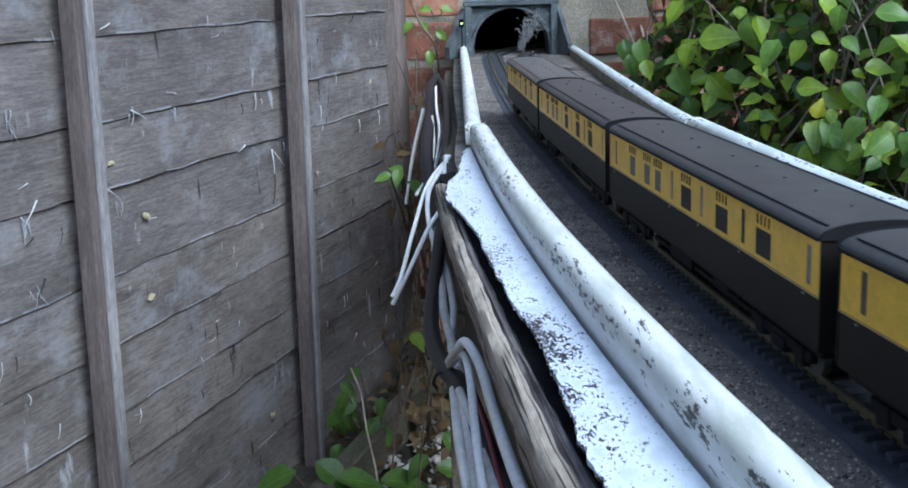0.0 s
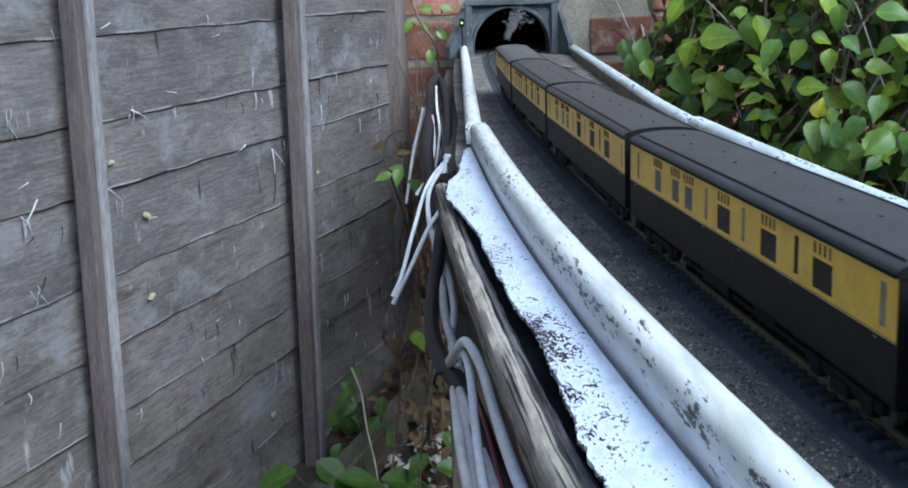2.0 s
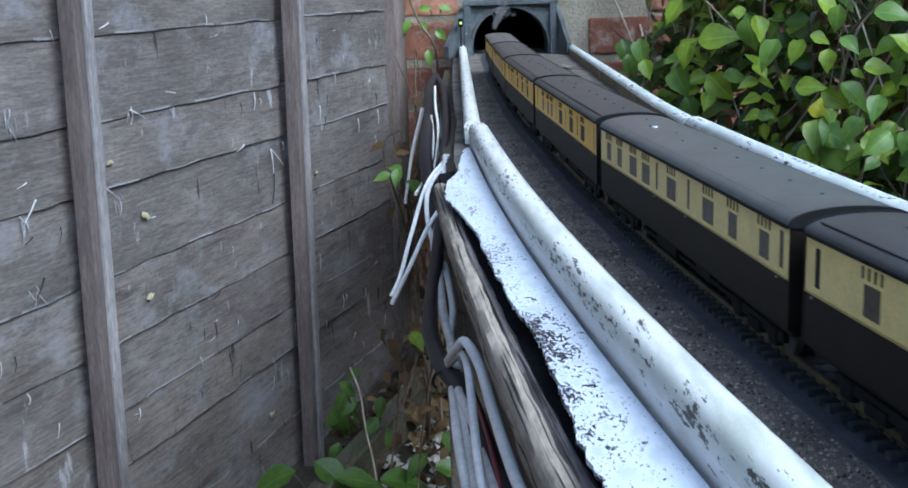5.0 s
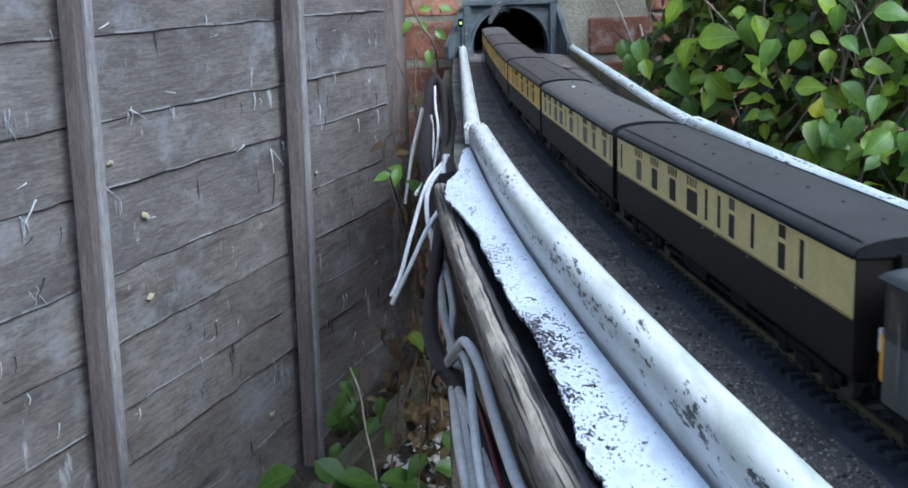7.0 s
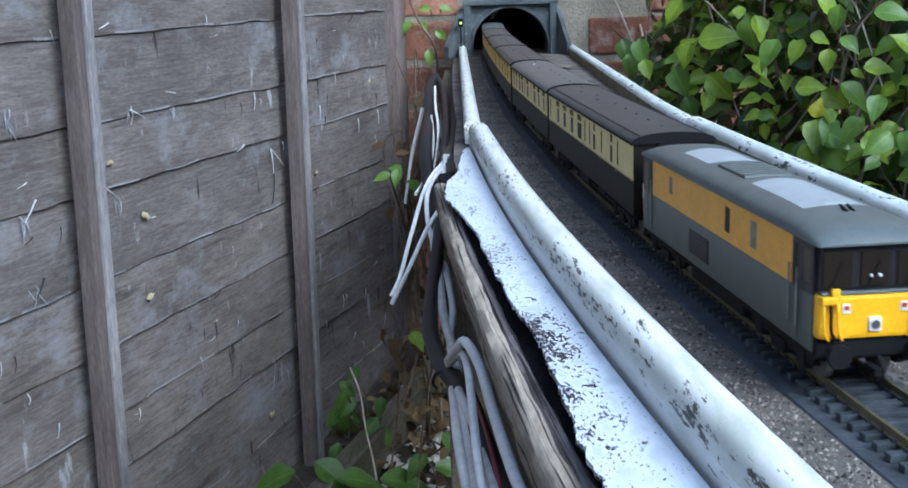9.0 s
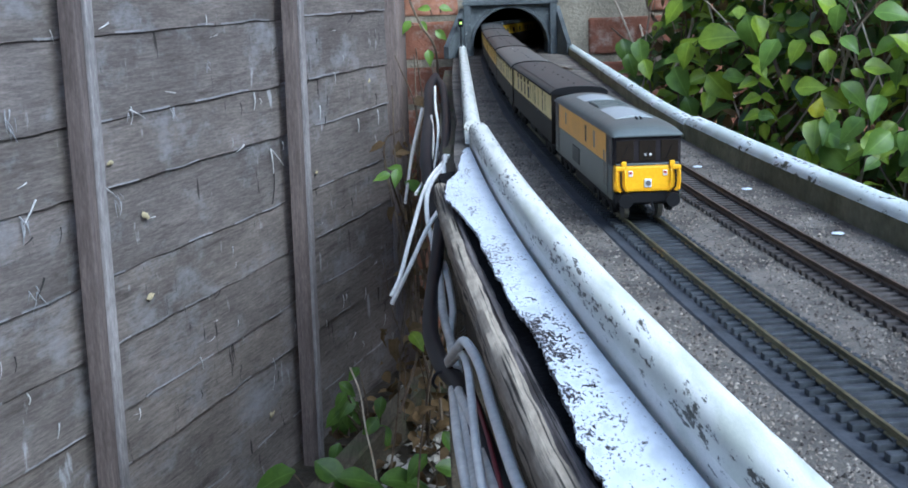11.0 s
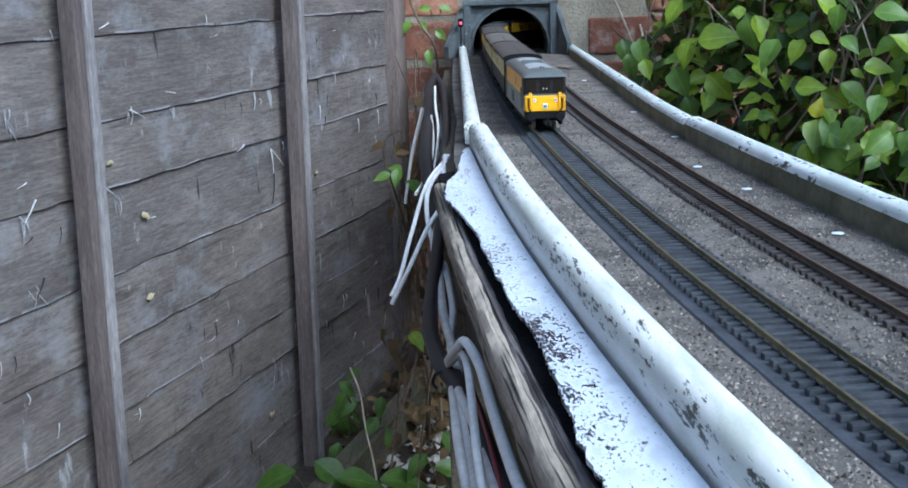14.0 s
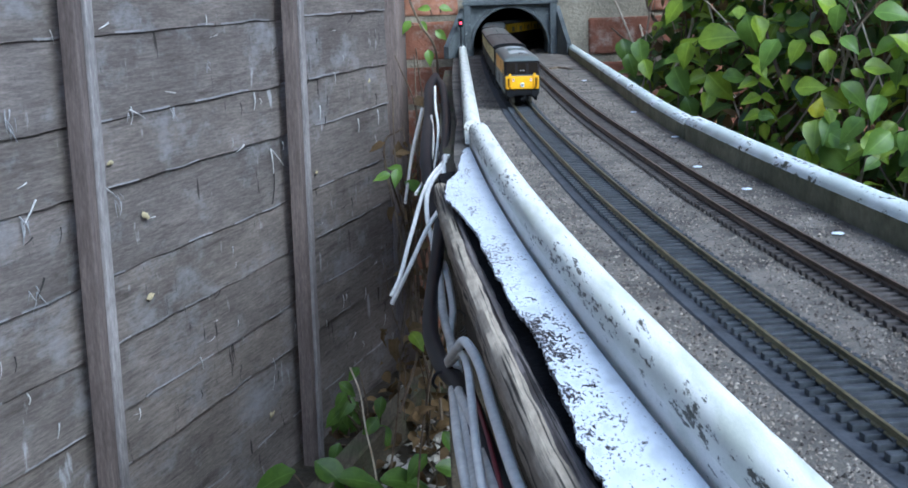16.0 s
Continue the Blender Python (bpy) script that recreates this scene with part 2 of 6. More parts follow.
def sweep(bm, profile, path, closed=True, caps=True, index=0, wobble=0.0, seed=0.0):
    """Carry a profile of (side, up) along a path of (x, y, z); side is to the right of the way."""
    rings = []
    n = len(path)
    for i, p in enumerate(path):
        a, b = Vector(path[max(i - 1, 0)]), Vector(path[min(i + 1, n - 1)])
        d = (b - a)
        d.z = 0
        d.normalize()
        side = Vector((d.y, -d.x, 0))
        ring = []
        for j, (s, u) in enumerate(profile):
            k = Vector(p) + side * s + Vector((0, 0, u))
            if wobble:
                w = noise.noise(Vector((k.x * 60 + seed, k.y * 60, k.z * 60 + j)))
                k += (side * s + Vector((0, 0, u))).normalized() * w * wobble
            ring.append(bm.verts.new(k))
        rings.append(ring)
    m = len(profile)
    for a, b in zip(rings, rings[1:]):
        for j in range(m if closed else m - 1):
            f = bm.faces.new((a[j], a[(j + 1) % m], b[(j + 1) % m], b[j]))
            f.material_index = index
    if closed and caps:
        bm.faces.new(rings[0])
        bm.faces.new(rings[-1])
    return bm


def smooth_path(points, n=8):
    """A rounded line through a few points."""
    pts = [Vector(p) for p in points]
    pts = [2 * pts[0] - pts[1]] + pts + [2 * pts[-1] - pts[-2]]
    out = []
    for i in range(1, len(pts) - 2):
        a, b, c, d = pts[i - 1:i + 3]
        for k in range(n):
            t = k / n
            out.append(0.5 * ((2 * b) + (c - a) * t + (2 * a - 5 * b + 4 * c - d) * t * t + (3 * b - a - 3 * c + d) * t ** 3))
    out.append(pts[-2])
    return out


def hose(bm, points, r, sides=8, n=8, taper=1.0):
    """A round cable along a rounded line."""
    path = smooth_path(points, n)
    rings, up = [], Vector((0.3, 0.2, 1)).normalized()
    for i, p in enumerate(path):
        d = (path[min(i + 1, len(path) - 1)] - path[max(i - 1, 0)]).normalized()
        u = d.cross(up)
        if u.length < 0.05:
            u = d.cross(Vector((1, 0, 0)))
        u.normalize()
        v = d.cross(u)
        rr = r * (1 + (taper - 1) * i / (len(path) - 1))
        rings.append([bm.verts.new(p + (u * math.cos(2 * math.pi * k / sides) + v * math.sin(2 * math.pi * k / sides)) * rr) for k in range(sides)])
    for a, b in zip(rings, rings[1:]):
        for k in range(sides):
            bm.faces.new((a[k], a[(k + 1) % sides], b[(k + 1) % sides], b[k]))
    bm.faces.new(rings[0])
    bm.faces.new(rings[-1])
    return bm


# ---------------- the line of the track ----------------
GAUGE, SPACING = 0.0165, 0.0548
TUNNEL_Y, BEND_Y, BEND_R = 2.14, 2.05, 0.75


def track_x(y):
    """The middle of the first track at the distance y: a long easy curve, then straight towards the viewer's side."""
    if y < 0.25:
        return track_x(0.25) - 0.1265 * (y - 0.25)
    far = max(0.0, min(1.0, (y - 0.8) / 0.4))
    ease = 0.0008 + 0.0034 * far * far * (3 - 2 * far) + 0.0035 * max(0.0, y - 1.2)
    q = min(y, 1.4)
    return 0.16483 - 0.17437 * q + 0.10351 * q ** 2 - 0.01337 * q ** 3 - 0.00322 * q ** 4 + 0.0165 * (y - q) ** 2 - ease


def centre_line():
    pts = [(track_x(y), y) for y in np.arange(-1.9, BEND_Y, 0.02)]
    x0, y0 = pts[-1]
    a0 = math.atan2(pts[-1][0] - pts[-2][0], pts[-1][1] - pts[-2][1])
    for k in range(1, 60):
        a = k * 0.02 / BEND_R
        pts.append((x0 + BEND_R * (math.cos(a0) - math.cos(a0 + a)), y0 + BEND_R * (math.sin(a0 + a) - math.sin(a0))))
    return np.array(pts)


LINE = centre_line()
RUN = np.concatenate([[0], np.cumsum(np.hypot(*np.diff(LINE, axis=0).T))])


def run_at(y):
    """How far along the line the place at the distance y lies (before the bend)."""
    return float(np.interp(y, LINE[:195, 1], RUN[:195]))


def on_line(s, side=0.0, z=0.0):
    x, y = np.interp(s, RUN, LINE[:, 0]), np.interp(s, RUN, LINE[:, 1])
    x1, y1 = np.interp(s + 0.01, RUN, LINE[:, 0]), np.interp(s + 0.01, RUN, LINE[:, 1])
    x0, y0 = np.interp(s - 0.01, RUN, LINE[:, 0]), np.interp(s - 0.01, RUN, LINE[:, 1])
    d = Vector((x1 - x0, y1 - y0)).normalized()
    return Vector((x + d.y * side, y - d.x * side, z)), math.degrees(math.atan2(-d.x, d.y))


def beside(y0, y1, side, z=0.0, step=0.02):
    """A line at a fixed distance beside the first track."""
    n = max(2, int((y1 - y0) / step))
    return [(track_x(y) + side, y, z) for y in np.linspace(y0, y1, n)]

# ---------------- ground, fence, wall ----------------
GROUND_Z, BOARD_Z = -0.58, -0.0055
WALL_Y = 2.22


def make_ground():
    bm = bmesh.new()
    xs = [-60, -12, -4, -2] + list(np.linspace(-1.2, 1.6, 57)) + [2.5, 6, 15, 60]
    ys = [-60, -12, -4, -1.5] + list(np.linspace(-0.8, 2.22, 62)) + [4, 8, 20, 60]
    grid = [[bm.verts.new((x, y, GROUND_Z + 0.02 * noise.noise(Vector((x * 4, y * 4, 0))) + 0.006 * noise.noise(Vector((x * 25, y * 25, 3))))) for x in xs] for y in ys]
    for a, b in zip(grid, grid[1:]):
        for i in range(len(xs) - 1):
            bm.faces.new((a[i], a[i + 1], b[i + 1], b[i]))
    return tagged(part("ground", bm, EARTH, smooth=True), "dark garden earth under the raised railway", "ground", kind="structure")


make_ground()

FENCE_TURN = 16.7
FENCE_END = Vector((-0.106, 2.18, 0))
FENCE_WAY = Vector((-math.sin(radians(FENCE_TURN)), -math.cos(radians(FENCE_TURN)), 0))
LAPS = [1.2, 1.11, 1.02, 0.93, 0.84, 0.75, 0.66, 0.57, 0.475, 0.385, 0.29, 0.17, 0.076, -0.0155, -0.0875, -0.183, -0.259, -0.337, -0.4, -0.505, -0.585]


def plank_mesh(length, height, seed, thin=0.0026):
    """A lapped board, its length along x: a waney lower edge, rounded and worn, with the face slightly bowed."""
    bm = bmesh.new()
    n = 90
    levels = [0.0, 0.012, 0.034, 0.35, 0.65, 1.0]
    front, back = [], []
    for i in range(n + 1):
        x = length * i / n
        w = 0.0028 * noise.noise(Vector((x * 3.1, seed * 7.7, 0))) + 0.0025 * noise.noise(Vector((x * 22, seed * 3.3, 1))) + 0.0012 * noise.noise(Vector((x * 75, seed, 2)))
        bow = 0.0022 * noise.noise(Vector((x * 4, seed, 5)))
        cols_f, cols_b = [], []
        for k, v in enumerate(levels):
            z = w * (1 - v) + (height + 0.02) * v
            lift = (1 - v) * 0.0036 + bow + 0.0014 * noise.noise(Vector((x * 14, v * 4, seed)))
            cols_f.append(bm.verts.new((x, lift + (thin if k else 0.0008), z)))
            cols_b.append(bm.verts.new((x, lift, z)))
        front.append(cols_f)
        back.append(cols_b)
    m = len(levels) - 1
    for i in range(n):
        for k in range(m):
            f = bm.faces.new((front[i][k], front[i + 1][k], front[i + 1][k + 1], front[i][k + 1]))
            if k == 1 and noise.noise(Vector((i * 0.31, seed, 8))) > 0.0:
                f.material_index = 1
            bm.faces.new((back[i][k], back[i][k + 1], back[i + 1][k + 1], back[i + 1][k]))
        bm.faces.new((front[i][0], back[i][0], back[i + 1][0], front[i + 1][0]))
        bm.faces.new((front[i][m], front[i + 1][m], back[i + 1][m], back[i][m]))
    for i in (0, n):
        for k in range(m):
            bm.faces.new((front[i][k], front[i][k + 1], back[i][k + 1], back[i][k]))
    return bm


def make_fence_panel(start, length, battens):
    """One lapped panel; x runs along it away from the brick wall, y out of its face."""
    o = FENCE_END + FENCE_WAY * start
    p = empty("fence", pose(o.x, o.y, 0, 0, 0, math.degrees(math.atan2(FENCE_WAY.y, FENCE_WAY.x))))
    for i, (top, low) in enumerate(zip(LAPS, LAPS[1:])):
        part("plank", plank_mesh(length, top - low, i * 1.7 + start * 11), [FENCE, LIP], p, smooth=True).location = (0, 0.0, low)
    for at, wide in battens:
        bm = bmesh.new()
        mid = (LAPS[0] + LAPS[-1]) / 2
        box(bm, (wide, 0.019, LAPS[0] - LAPS[-1] + 0.03), (at, 0.0305, mid), 0.002, (0, -1.1, 0))
        part("batten", bm, BATTEN_DARK, p, "brownish weathered upright batten")
        bm = bmesh.new()
        box(bm, (wide * 0.5, 0.005, LAPS[0] - LAPS[-1] + 0.02), (at - wide * 0.2, 0.0425, mid), 0.0013, (0, -1.1, 0))
        part("cover_strip", bm, BATTEN, p, "paler narrow strip nailed on the batten")
    bm = bmesh.new()
    box(bm, (length, 0.045, 0.02), (length / 2, 0.016, LAPS[0] + 0.02), 0.002)
    part("cap_rail", bm, BATTEN, p)
    return tagged(p, "weathered grey lap fence panel with waney planks", "fence", "garden fence")


FIRST_PANEL = make_fence_panel(0.03, 1.86, [(0.452, 0.026), (0.974, 0.026), (1.5, 0.03), (1.84, 0.03)])
# torn pale splinters on the planks: along the panel and height, start and end
SPLINTERS = ((0.5039, -0.0985, 0.4977, -0.1345), (0.4977, -0.1345, 0.5075, -0.1755), (0.5022, -0.0996, 0.4635, -0.1281), (0.1669, 0.0737, 0.1866, 0.0615), (0.1625, -0.095, 0.16, -0.1174),
             (0.0665, -0.0907, 0.0638, -0.1161), (0.3211, -0.0568, 0.3219, -0.0797), (0.5453, -0.017, 0.5469, -0.0401), (0.5847, -0.0821, 0.606, -0.0884), (0.8841, 0.0876, 0.9015, 0.0823),
             (0.8568, -0.0074, 0.8247, -0.0206), (1.0382, -0.0754, 1.0601, -0.0968), (1.0373, -0.1537, 1.0546, -0.1727), (0.9177, -0.0843, 0.8972, -0.0973))


TORN = ((1.0598, 0.006, 0.022), (1.0565, -0.0947, 0.024), (1.0545, -0.164, 0.02), (0.8553, -0.0108, 0.012), (0.7608, -0.017, 0.014), (0.8935, -0.099, 0.016), (0.6668, 0.03, 0.012))


def make_splinters(panel):
    rng = random.Random(31)
    marks = [(*m, 0.0011) for m in SPLINTERS]
    for _ in range(70):
        x, z = rng.uniform(0.03, 1.15), rng.uniform(-0.5, 0.1)
        a = rng.uniform(-25, 25) if rng.random() < 0.6 else rng.uniform(60, 100)
        ln = rng.uniform(0.006, 0.022)
        marks.append((x, z, x + ln * math.sin(radians(a)), z - ln * math.cos(radians(a)), rng.uniform(0.0004, 0.0009)))
    for x0, z0, x1, z1, w in marks:
        bm = bmesh.new()
        y = 0.0092
        hose(bm, [(x0, y, z0), ((x0 + x1) / 2 + rng.uniform(-.0015, .0015), y + 0.0012, (z0 + z1) / 2), (x1, y - 0.0005, z1)], w, 5, 4, 0.4)
        part("splinter", bm, rng.choice((SPLINTER, SPLINTER, FENCE_DARK)), panel)
    for x, z, s in ((0.8419, -0.1282, 0.008), (0.8467, -0.2218, 0.008), (0.9047, -0.0594, 0.006), (0.1029, -0.038, 0.005), (0.3483, -0.1561, 0.006), (0.554, -0.4702, 0.008)):
        bm = bmesh.new()
        bmesh.ops.create_icosphere(bm, subdivisions=2, radius=1.0, matrix=pose(x, 0.0095, z, 0, rng.uniform(-40, 40), 0) @ Matrix.Diagonal((s, 0.0012, s * 0.45, 1)))
        for v in bm.verts:
            v.co += Vector((noise.noise(v.co * 300), 0, noise.noise(v.co * 300 + Vector((5, 0, 0))))) * s * 0.5
        part("bark_scrap", bm, SPLINTER_YELLOW, panel, "pale yellow scrap stuck to a plank")
    # torn, silvery patches where the planks have splintered
    for x, z, s in TORN:
        for k in range(6):
            bm = bmesh.new()
            a, ln = rng.uniform(-50, 30), s * rng.uniform(0.5, 1.1)
            o = Vector((x + rng.uniform(-.5, .5) * s, 0.0085, z + rng.uniform(-.4, .4) * s))
            d = Vector((math.sin(radians(a)), 0, -math.cos(radians(a)))) * ln
            hose(bm, [o, o + d * 0.5 + Vector((rng.uniform(-.1, .1) * s, 0.001, 0)), o + d], s * rng.uniform(0.02, 0.05), 6, 4, 0.3)
            part("splinter", bm, SPLINTER_GREY, panel)


SPLINTER = surface("pale_torn_wood", (0.42, 0.41, 0.4), (0.7, 0.69, 0.68), 0.8, scale=80, fine=500)
SPLINTER_YELLOW = surface("yellow_scrap", (0.36, 0.3, 0.17), (0.6, 0.52, 0.33), 0.8, scale=80, fine=500)
SPLINTER_GREY = surface("silvery_torn_wood", (0.26, 0.26, 0.27), (0.46, 0.46, 0.475), 0.8, scale=80, fine=500)
FENCE_DARK = surface("dark_split", (0.02, 0.018, 0.017), (0.06, 0.052, 0.05), 0.9, scale=80, fine=500)
make_splinters(FIRST_PANEL)
make_fence_panel(1.93, 1.86, [(0.02, 0.034), (0.6, 0.034), (1.2, 0.034), (1.84, 0.034)])


def make_post(at, name="fence_post"):
    o = FENCE_END + FENCE_WAY * at
    bm = bmesh.new()
    box(bm, (0.05, 0.05, 1.82), (0, 0, 0), 0.003)
    ob = part(name, bm, BATTEN_DARK)
    ob.matrix_basis = pose(o.x, o.y, 0.32, 0, 0, 90 - FENCE_TURN)
    return tagged(ob, "weathered wooden fence post beside the brick wall", "fence post")


make_post(0.0)


def make_wall():
    """The brick wall across the end, with the opening behind the tunnel portal."""
    bm = bmesh.new()
    x0, x1, z0, z1, thick = -2.2, 3.2, GROUND_Z, 2.0, 0.11
    hx0, hx1, hz = 0.03, 0.195, 0.083
    for a, b, c, d in ((x0, hx0, z0, z1), (hx1, x1, z0, z1), (hx0, hx1, hz, z1), (hx0, hx1, z0, -0.035)):
        box(bm, (b - a, thick, d - c), ((a + b) / 2, WALL_Y + thick / 2 + 0.0025, (c + d) / 2))
    wall = tagged(part("wall_brick", bm, MORTAR), "old red brick garden wall with pale mortar", "wall", kind="structure")
    bm = bmesh.new()
    box(bm, (0.215, 0.1, 0.065), (0, 0, 0), 0.004)
    me = bpy.data.meshes.new("brick")
    bm.to_mesh(me)
    bm.free()
    me.materials.append(BRICK)
    rest = bmesh.new()
    rng = random.Random(5)
    for k in range(-8, 26):
        z = 0.017 + k * 0.0785
        if z < GROUND_Z:
            continue
        for i in range(-10, 13):
            x = 0.362 + i * 0.228 + (0.114 if k % 2 else 0.0)
            if -0.06 < z < 0.13 and hx0 - 0.12 < x < hx1 + 0.12:
                continue
            jig = (x + rng.uniform(-.003, .003), WALL_Y + 0.05 + rng.uniform(-.003, .002), z + rng.uniform(-.003, .003), rng.uniform(-.6, .6), rng.uniform(-.8, .8), rng.uniform(-.5, .5))
            if -0.3 < x < 1.5 and z < 0.35:
                shared("brick", me, wall, pose(*jig))
            else:
                box(rest, (0.215, 0.1, 0.065), jig[:3])
    # half bricks close the courses beside the portal
    for x, z in ((-0.03, 0.0955), (-0.03, 0.017), (-0.03, -0.0615)):
        hb = bmesh.new()
        box(hb, (0.1, 0.1, 0.065), (0, 0, 0), 0.004)
        part("brick", hb, BRICK, wall).matrix_basis = pose(x, WALL_Y + 0.05, z)
    tagged(part("brickwork", rest, BRICK, wall), kind="stuff")
    # smeared cement beside the portal
    bm = bmesh.new()
    n = 14
    ring = [bm.verts.new((0.215 + 0.036 * math.cos(a) * (1 + .3 * noise.noise(Vector((a, 1, 0)))), WALL_Y - 0.003, 0.02 + 0.085 * math.sin(a) * (1 + .25 * noise.noise(Vector((a, 4, 0)))))) for a in np.linspace(0, 2 * math.pi, n, endpoint=False)]
    f = bm.faces.new(ring)
    ex = bmesh.ops.extrude_face_region(bm, geom=[f])
    bmesh.ops.translate(bm, verts=[v for v in ex["geom"] if isinstance(v, bmesh.types.BMVert)], vec=(0, 0.012, 0))
    part("cement_patch", bm, MORTAR, wall, "smear of grey cement")
    return wall


make_wall()


def make_blocking_wall(name, a, b, high):
    """A plain wall out of view, added to close the place and block low light."""
    a, b = Vector(a), Vector(b)
    bm = bmesh.new()
    box(bm, ((b - a).length, 0.1, high - GROUND_Z), (0, 0, 0), 0.01)
    ob = part(name, bm, BRICK)
    m = (a + b) / 2
    ob.matrix_basis = pose(m.x, m.y, (high + GROUND_Z) / 2, 0, 0, math.degrees(math.atan2(b.y - a.y, b.x - a.x)))
    return tagged(ob, "unseen plain brick wall added to block low light", "wall", kind="structure")


# both walls are unseen additions that cut the low sky light
make_blocking_wall("wall_south", (-1.3, -1.75, 0), (2.2, -1.75, 0), 0.9)
make_blocking_wall("wall_east", (2.2, -1.7, 0), (2.2, WALL_Y, 0), 0.95)


def make_tunnel():
    """The dark passage behind the wall, closed all round."""
    bm = bmesh.new()
    t = 0.03
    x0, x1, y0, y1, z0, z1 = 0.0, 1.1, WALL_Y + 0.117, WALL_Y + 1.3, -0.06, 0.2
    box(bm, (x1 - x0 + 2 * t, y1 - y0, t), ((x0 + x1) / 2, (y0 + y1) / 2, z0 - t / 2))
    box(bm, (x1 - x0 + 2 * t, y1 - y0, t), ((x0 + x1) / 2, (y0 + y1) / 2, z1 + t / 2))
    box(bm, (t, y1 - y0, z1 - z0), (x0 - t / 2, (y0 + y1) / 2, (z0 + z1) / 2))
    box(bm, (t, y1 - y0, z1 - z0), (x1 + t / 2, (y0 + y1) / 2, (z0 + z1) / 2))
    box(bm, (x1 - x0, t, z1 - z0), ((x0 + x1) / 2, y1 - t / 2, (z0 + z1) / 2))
    return tagged(part("tunnel_passage", bm, TUNNEL_LINING), "near-black passage behind the tunnel mouth", "tunnel", kind="structure")


make_tunnel()


# ---------------- the raised railway ----------------
def make_board():
    bm = bmesh.new()
    y0, y1 = -1.4, WALL_Y + 0.11
    n = 150
    top, bot = [], []
    for i in range(n + 1):
        y = y0 + (y1 - y0) * i / n
        c = track_x(y)
        left = c - 0.079 + max(0.0, min(1.0, (y - 0.85) / 0.25)) * 0.0135
        right = c + 0.118 + max(0, y - 1.1) * 0.028
        row = [bm.verts.new((left + (right - left) * k / 12, y, BOARD_Z + (0.0009 * noise.noise(Vector((k * 2.1, y * 26, 0))) if 3 < k < 11 else 0.0))) for k in range(13)]
        top.append(row)
        bot.append([bm.verts.new((v.co.x, y, BOARD_Z - 0.018)) for v in row])
    for a, b, flip in ((top, None, 0), (bot, None, 1)):
        for r0, r1 in zip(a, a[1:]):
            for k in range(12):
                bm.faces.new((r0[k], r0[k + 1], r1[k + 1], r1[k]))
    for k in (0, 12):
        for i in range(n):
            bm.faces.new((top[i][k], top[i + 1][k], bot[i + 1][k], bot[i][k]))
    for i in (0, n):
        for k in range(12):
            bm.faces.new((top[i][k], top[i][k + 1], bot[i][k + 1], bot[i][k]))
    base = tagged(part("baseboard", bm, BALLAST, smooth=True), "raised railway baseboard spread with grey-brown ballast", "railway base")
    for y in (-0.9, 0.25, 1.2, 2.0):
        for s in (-0.062, 0.085):
            pm = bmesh.new()
            box(pm, (0.038, 0.038, 0.5), (track_x(y) + s, y, -0.305), 0.002)
            part("leg", pm, KERB, base)
    for s in (-0.07, 0.1):
        pm = bmesh.new()
        sweep(pm, [(-0.011, -0.033), (0.011, -0.033), (0.011, 0.033), (-0.011, 0.033)], beside(-1.4, 2.05, s, -0.057))
        part("side_rail", pm, KERB, base)
    return base


make_board()


def upstand(name, path, material, label, wide=0.0075, high=0.019, seed=0.0, inner=None, cap=0.52):
    """A low edging: a board on edge and a rounded, painted cap over it."""
    e = empty(name)
    bm = bmesh.new()
    low = high * cap
    sweep(bm, [(-wide * 0.94, 0.0), (-wide * 0.94, low + 0.001), (wide * 0.94, low + 0.001), (wide * 0.94, 0.0)], path, wobble=0.0004, seed=seed + 3)
    part("board", bm, inner or material, e, "dark algae-covered board face" if inner else "")
    prof = [(-wide, low), (-wide * 0.99, max(low, high * 0.66)), (-wide * 0.93, max(low, high * 0.8)), (-wide * 0.8, max(low, high * 0.9)), (-wide * 0.5, high * 0.975), (0, high), (wide * 0.45, high * 0.97), (wide * 0.86, max(low, high * 0.82)), (wide, max(low, high * 0.6)), (wide, low)]
    bm = bmesh.new()
    sweep(bm, prof, path, wobble=0.00014, seed=seed)
    ob = part("cap", bm, material, e, "rounded white-painted cap", smooth=True)
    # the face towards the ledge has lost most paint
    at = ob.data.attributes.new("wear", "FLOAT", "POINT")
    for i in range(len(path) * len(prof)):
        at.data[i].value = (0.7, 1.0, 1.0, 0.85, 0.5, 0.15, 0.1, 0.15, 0.2, 0.2)[i % len(prof)]
    return tagged(e, label, "edging", "edging of the railway")


ED = BOARD_Z - 0.0005
upstand("edging_strip", beside(-1.4, 0.925, -0.0557, ED, 0.012), WHITE, "white-painted rounded wooden edging with flaking paint", 0.0078, 0.0185, 1)
upstand("edging_strip", [(0.0172 + (y - 0.93) * 0.0066, y, ED + 0.001) for y in np.linspace(0.932, 2.11, 60)], WHITE, "white-painted rounded edging leading to the tunnel", 0.0068, 0.0185, 2)
upstand("edging_strip", [(track_x(y) + 0.1095, y, ED) for y in np.linspace(-1.4, 0.92, 120)], GREENED, "white-topped edging strip with a dark algae-covered face", 0.0079, 0.0188, 3, INNER, 0.7)
upstand("edging_strip", [(0.1865 + max(0, y - 1.08) * 0.0255, y, ED) for y in np.linspace(0.925, 2.11, 60)], GREENED, "white-topped edging strip running to the portal", 0.0076, 0.0165, 4, INNER, 0.72)


